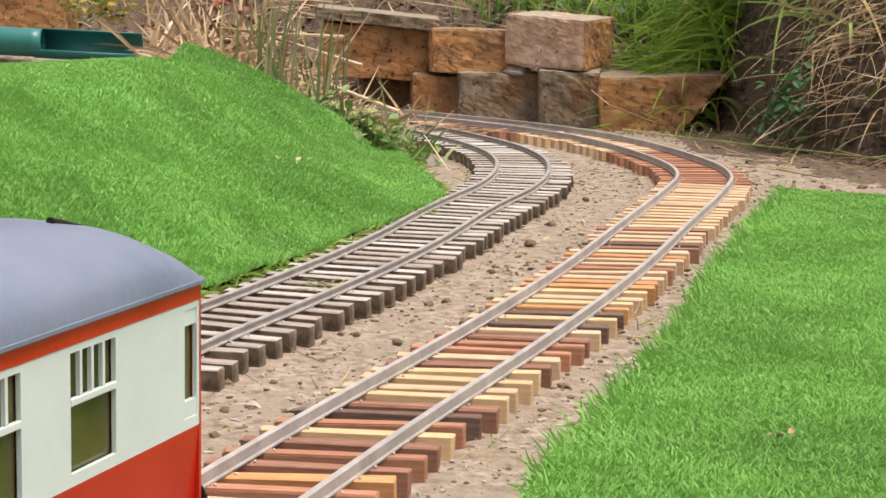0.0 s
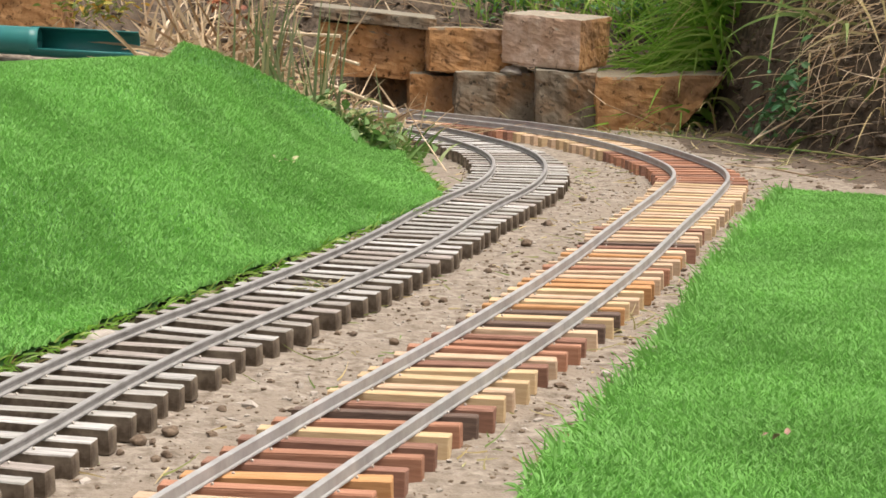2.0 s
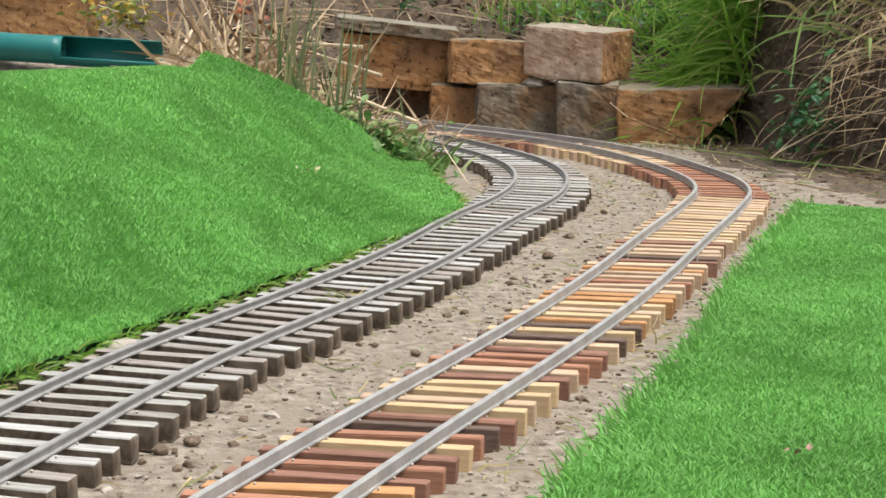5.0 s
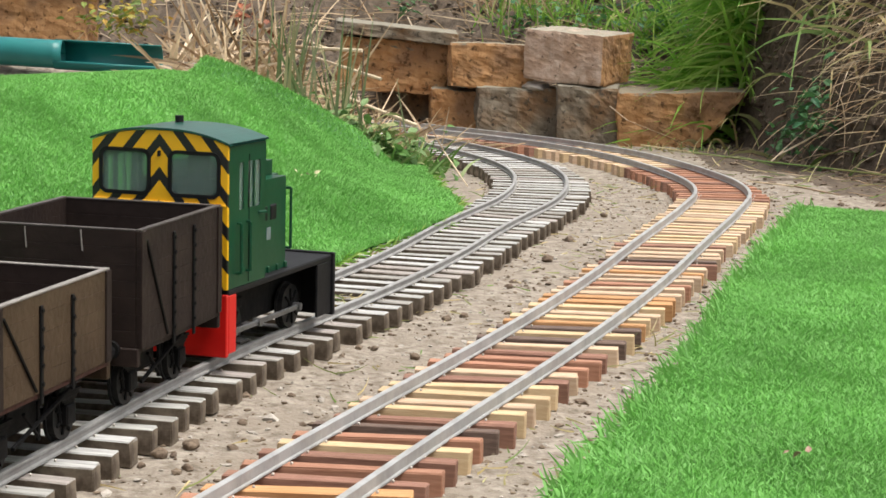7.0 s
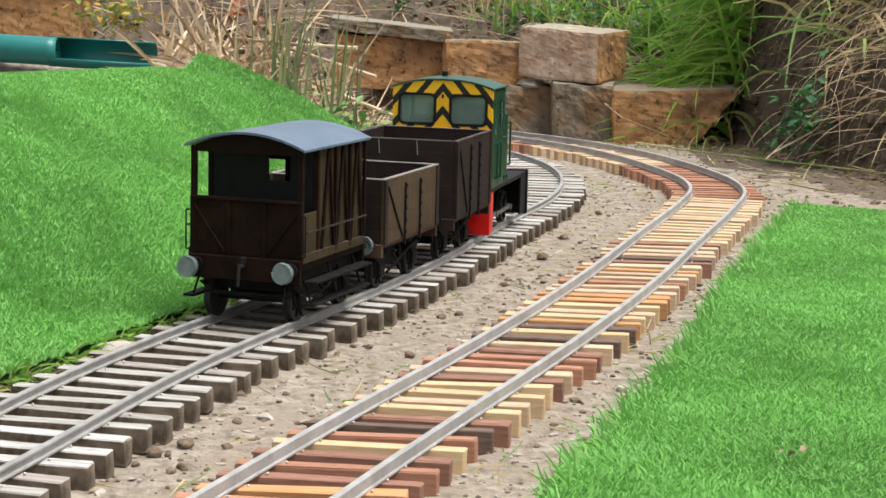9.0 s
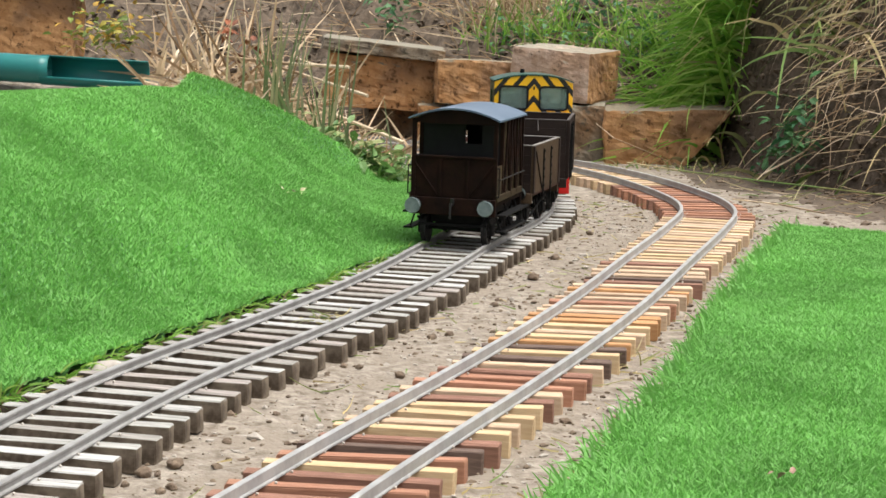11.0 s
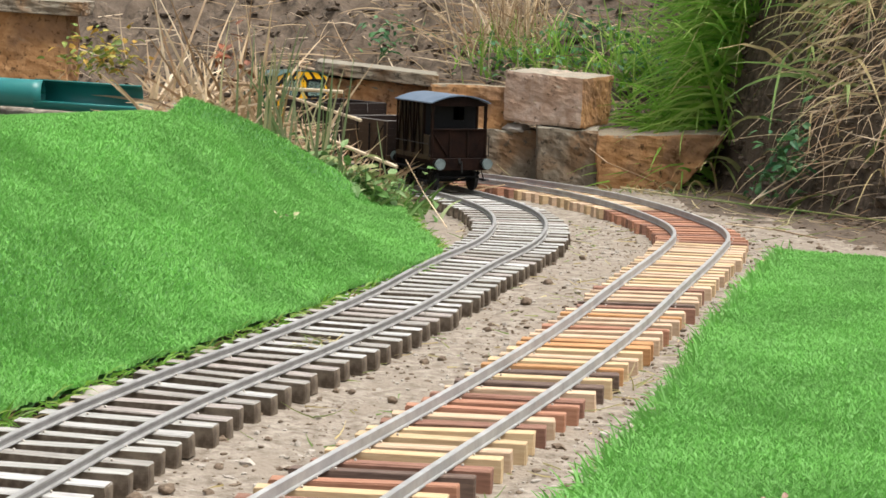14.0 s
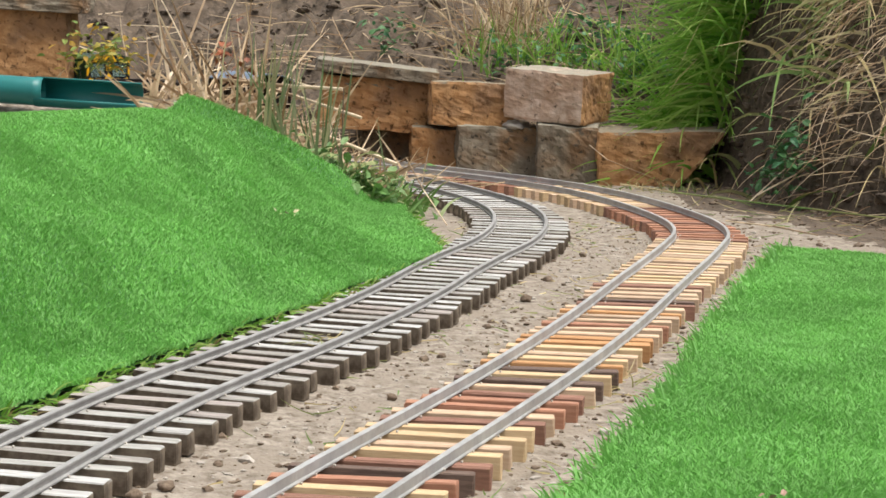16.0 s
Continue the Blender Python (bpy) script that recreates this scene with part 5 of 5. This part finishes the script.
rows = spray(44, 90, (0.045, 2.50), (0.012, 0.09), (0.2, -0.3, 0.1), 0, (0.02, 0.06), (0.0004, 0.0009), (0.1, 0.6), 0.5, jitter=0.8)
rows += spray(45, 70, (0.12, 3.40), (0.12, 0.012), (0, -0.4, 0.35), 0, (0.02, 0.06), (0.0004, 0.0010), (0.3, 2.0), 1.5, jitter=0.6)
rows += spray(46, 60, (0.40, 3.22), (0.08, 0.02), (0, -0.4, 0.3), 0, (0.02, 0.06), (0.0004, 0.0010), (0.3, 1.4), 1.0, jitter=0.6)
rows += spray(49, 170, (0.52, 2.86), (0.09, 0.13), (0.3, -0.3, 0.1), 0, (0.02, 0.08), (0.0004, 0.0011), (0.1, 0.6), 0.5, jitter=0.8)
rows += spray(50, 120, (0.36, 3.27), (0.07, 0.02), (0, -0.3, 0.6), 0, (0.015, 0.035), (0.0006, 0.0014), (0.3, 1.4), 0.6, jitter=0.6)
ribbons("straw_litter", rows, FADED, "thin dry grass litter along the track edge and wall foot", "straw", "stuff")
rows = spray(47, 90, (0.150, 1.545), (0.014, 0.018), (0.2, -0.1, 0.4), 0, (0.015, 0.04), (0.0003, 0.0008), (0.3, 1.6), 0.8, jitter=0.8)
ribbons("dry_tuft", rows, FADED, "small flattened tuft of dry grass beside the new track", "grass")
rows = spray(48, 24, (-0.088, 1.62), (0.010, 0.012), (0.2, -0.1, 0.3), 0, (0.01, 0.025), (0.0003, 0.0006), (0.3, 1.6), 0.8, jitter=0.8)
ribbons("dry_tuft", [((x, y, RAIL_FOOT), d, a, b, c, e) for (x, y, z), d, a, b, c, e in rows], FADED, "wisp of dry grass caught between the old sleepers", "grass")


# frayed edge of the turf: darker, longer, loose blades and brown fibres
def fringe(name, seed, edge, y0, y1, side, mat, n, label, z):
    rng = random.Random(seed)
    rows = []
    for _ in range(n):
        y = rng.uniform(y0, y1)
        x = float(edge(y)) + rng.gauss(0, 0.004)
        rows.append(((x, y, z + rng.uniform(-0.006, 0.004)), (side * rng.uniform(0.2, 1.0), rng.gauss(-0.2, 0.4), rng.uniform(-0.1, 0.9)), rng.uniform(0.008, 0.020), rng.uniform(0.0004, 0.0008), rng.uniform(0.2, 1.4), rng.uniform(-0.3, 0.3)))
    ribbons(name, rows, mat, label, "turf", "stuff", seg=3)


fringe("turf_fringe", 51, edge_old, 1.1, 2.6, 1, GRASS, 900, "dark frayed blades along the cut edge of the bank", 0.014)
fringe("turf_fringe", 52, edge_old, 1.1, 2.5, 1, FADED, 500, "brown fibres along the cut edge of the bank", 0.008)
fringe("turf_fringe", 53, edge_new, 1.0, 2.38, -0.35, BLADES, 2200, "loose upright blades along the edge of the flat turf", 0.013)
fringe("turf_fringe", 54, edge_new, 1.0, 2.38, -0.6, FADED, 60, "brown fibres along the edge of the flat turf", 0.008)


def lump(name, x, y, z, r, seed, mat, label, category, squash=0.7):
    rng = random.Random(seed)
    bm = bmesh.new()
    bmesh.ops.create_icosphere(bm, subdivisions=3, radius=r)
    o = Vector((rng.uniform(0, 40), rng.uniform(0, 40), 0))
    for v in bm.verts:
        v.co *= 1 + 0.45 * noise.fractal(v.co / r * 0.9 + o, 0.8, 2.2, 4)
        v.co.z *= squash
    return tagged(part(name, bm, mat, None, "", pose(x, y, z + r * squash * 0.6, 0, 0, rng.uniform(0, 360)), True), label, category)


lump("pebble", -0.229, 1.405, 0.002, 0.014, 1, PEBBLE, "pale grey pebble at the turf's edge", "stone")
for k, (x, y, r) in enumerate(((-0.126, 1.231, 0.0042), (-0.166, 1.145, 0.0065), (-0.150, 1.165, 0.0068), (0.003, 1.626, 0.0052), (0.018, 1.640, 0.0050), (-0.020, 1.46, 0.0050), (-0.145, 1.115, 0.0042), (0.245, 2.28, 0.010), (0.262, 2.25, 0.008), (0.135, 2.12, 0.0080), (0.105, 1.98, 0.0070), (0.19, 2.35, 0.006), (0.335, 2.13, 0.007), (0.06, 1.80, 0.005))):
    lump("soil_clod", x, y, 0.0, r * 0.75, 60 + k, CLOD, "dark crumbly soil clod lying between the tracks", "soil clod", 0.75)
lump("soil_clod", 0.475, 3.36, 0.085, 0.009, 90, CLOD, "small soil clod lying on the wall's end block", "soil clod")
lump("stone_chip", 0.15, 3.43, 0.086, 0.022, 91, PEBBLE, "thin flat stone chip wedged between the courses", "stone", 0.35)


def crumbs(name, n, place, size, mat, label, seed):
    """Very many small stones or crumbs in one mesh."""
    rng = np.random.default_rng(seed)
    bm = bmesh.new()
    bmesh.ops.create_icosphere(bm, subdivisions=1, radius=1)
    unit = np.array([v.co[:] for v in bm.verts])
    tri = np.array([[v.index for v in f.verts] for f in bm.faces])
    bm.free()
    verts, faces = [], []
    for i in range(n):
        x, y = place(rng)
        r = size * (0.35 + rng.exponential(0.55))
        p = unit * (1 + rng.uniform(-0.35, 0.35, (len(unit), 1))) * r * np.array([rng.uniform(0.7, 1.5), rng.uniform(0.7, 1.3), rng.uniform(0.4, 0.8)])
        verts.append(p + np.array([x, y, ground_height(x, y) + r * 0.2]))
        faces.append(tri + i * len(unit))
    me = mesh_of(name, np.concatenate(verts).tolist(), np.concatenate(faces).tolist(), mat)
    tagged(new(name, me), label, "soil crumbs", kind="stuff")


def between(rng):
    s = rng.uniform(0.0, 1.9)
    p, a = on_line(NEW_LINE, s)
    w = rng.uniform(-0.30, -0.05) if rng.uniform() < 0.8 else rng.uniform(0.05, 0.10)
    q, _ = on_line(NEW_LINE, s, w)
    return q.x, q.y


def at_toe(rng):
    x = rng.uniform(0.40, 0.75)
    return x, float(toe(x)) + rng.normal(0.0, 0.07)


crumbs("soil_crumbs", 5200, between, 0.0010, CLOD, "dark soil crumbs scattered over the trodden ground", 5)
crumbs("pale_grit", 2600, between, 0.0012, PEBBLE, "pale grit scattered over the trodden ground", 6)
crumbs("bank_crumbs", 900, at_toe, 0.0035, CLOD, "loose dark crumbs at the foot of the earth bank", 7)


def on_slope(rng):
    return rng.uniform(-0.75, 0.85), rng.uniform(3.55, 4.25)


def on_cliff(rng):
    x = rng.uniform(0.48, 0.85)
    return x, float(toe(x)) + abs(rng.normal(0.0, 0.16))


crumbs("slope_clods", 2600, on_slope, 0.0052, DARK_SOIL, "dark crumbly clods all over the earth slope", 8)
crumbs("slope_clods", 1500, on_cliff, 0.0046, DARK_SOIL, "dark crumbly clods on the face of the earth bank", 10)
crumbs("path_crumbs", 450, lambda rng: (rng.uniform(0.36, 0.75), rng.uniform(2.4, 3.2)), 0.0024, CLOD, "soil crumbs on the ground before the earth bank", 11)
rows = []
_r = np.random.default_rng(9)
for _ in range(420):
    x, y = between(_r)
    rows.append(((x, y, ground_height(x, y) + 0.0012), (_r.normal(), _r.normal(), 0.02), _r.uniform(0.008, 0.035), _r.uniform(0.0003, 0.0006), 0.05, _r.uniform(-0.6, 0.6)))
ribbons("straw_bits", rows, FADED, "short bits of dry straw on the trodden ground", "straw", "stuff", seg=3)
leaves("fallen_leaf", 71, (0.201, 1.093, 0.026), (0.003, 0.003, 0.001), 4, 0.006, PINK_LEAF, "small withered pinkish leaf on the flat turf", "leaf")
leaves("fallen_leaf", 72, (-0.150, 2.13, float(old_z(-0.150, 2.13)) + 0.006), (0.007, 0.005, 0.001), 5, 0.009, PALE_LEAF, "pale withered leaf lying on the turf bank", "leaf")



def way_of_train(t):
    """Where the tail of the goods train stands on the old line."""
    if t < 7.5:
        return -0.159 + 0.344 * (t - 7.5)
    return 0.330 + (0.326 if t < 9 else 0.305) * (t - 9)


def way_of_coach(t):
    return -0.162 - 0.62 * min(t, 3.2)


def run(thing, line, way, ahead, times, wheelbase=0.09, about=0):
    """Keys a vehicle along a line, its middle some metres ahead of the train's tail."""
    rows = []
    for t in times:
        s = way(t) + ahead
        p, _ = on_line(line, s - wheelbase / 2)
        q, _ = on_line(line, s + wheelbase / 2)
        a = math.atan2(q.y - p.y, q.x - p.x)
        m = (p + q) / 2
        rows.append((t, pose(m.x, m.y, RAIL_TOP, 0, 0, math.degrees(a) + about)))
    walk(thing, rows)


def motions():
    steps = [i * 0.5 for i in range(33)]
    for thing, ahead in ((van, 0.0505), (low, 0.219), (high, 0.398), (loco, 0.594)):
        run(thing, OLD_LINE, way_of_train, ahead, steps)
    run(coach, NEW_LINE, way_of_coach, -0.31, [0.0, 0.1, 0.2, 0.4, 0.8, 1.2, 1.6, 2.0, 2.4, 2.8, 3.2, 3.6, 16.0], 0.4, 180)
    for axle, x, r in WHEELSETS:
        mine = axle.parent is coach
        way = way_of_coach if mine else way_of_train
        times = [i / 30 for i in range(97)] + [16.0] if mine else [i * 0.05 for i in range(321)]
        turn = 0.0
        rows, last = [], way(0.0)
        for t in times:
            turn += abs(way(t) - last) / r
            last = way(t)
            rows.append((t, pose(x, 0, r, 0, 0, 0) @ Matrix.Rotation(turn, 4, "Y")))
        walk(axle, rows)


motions()
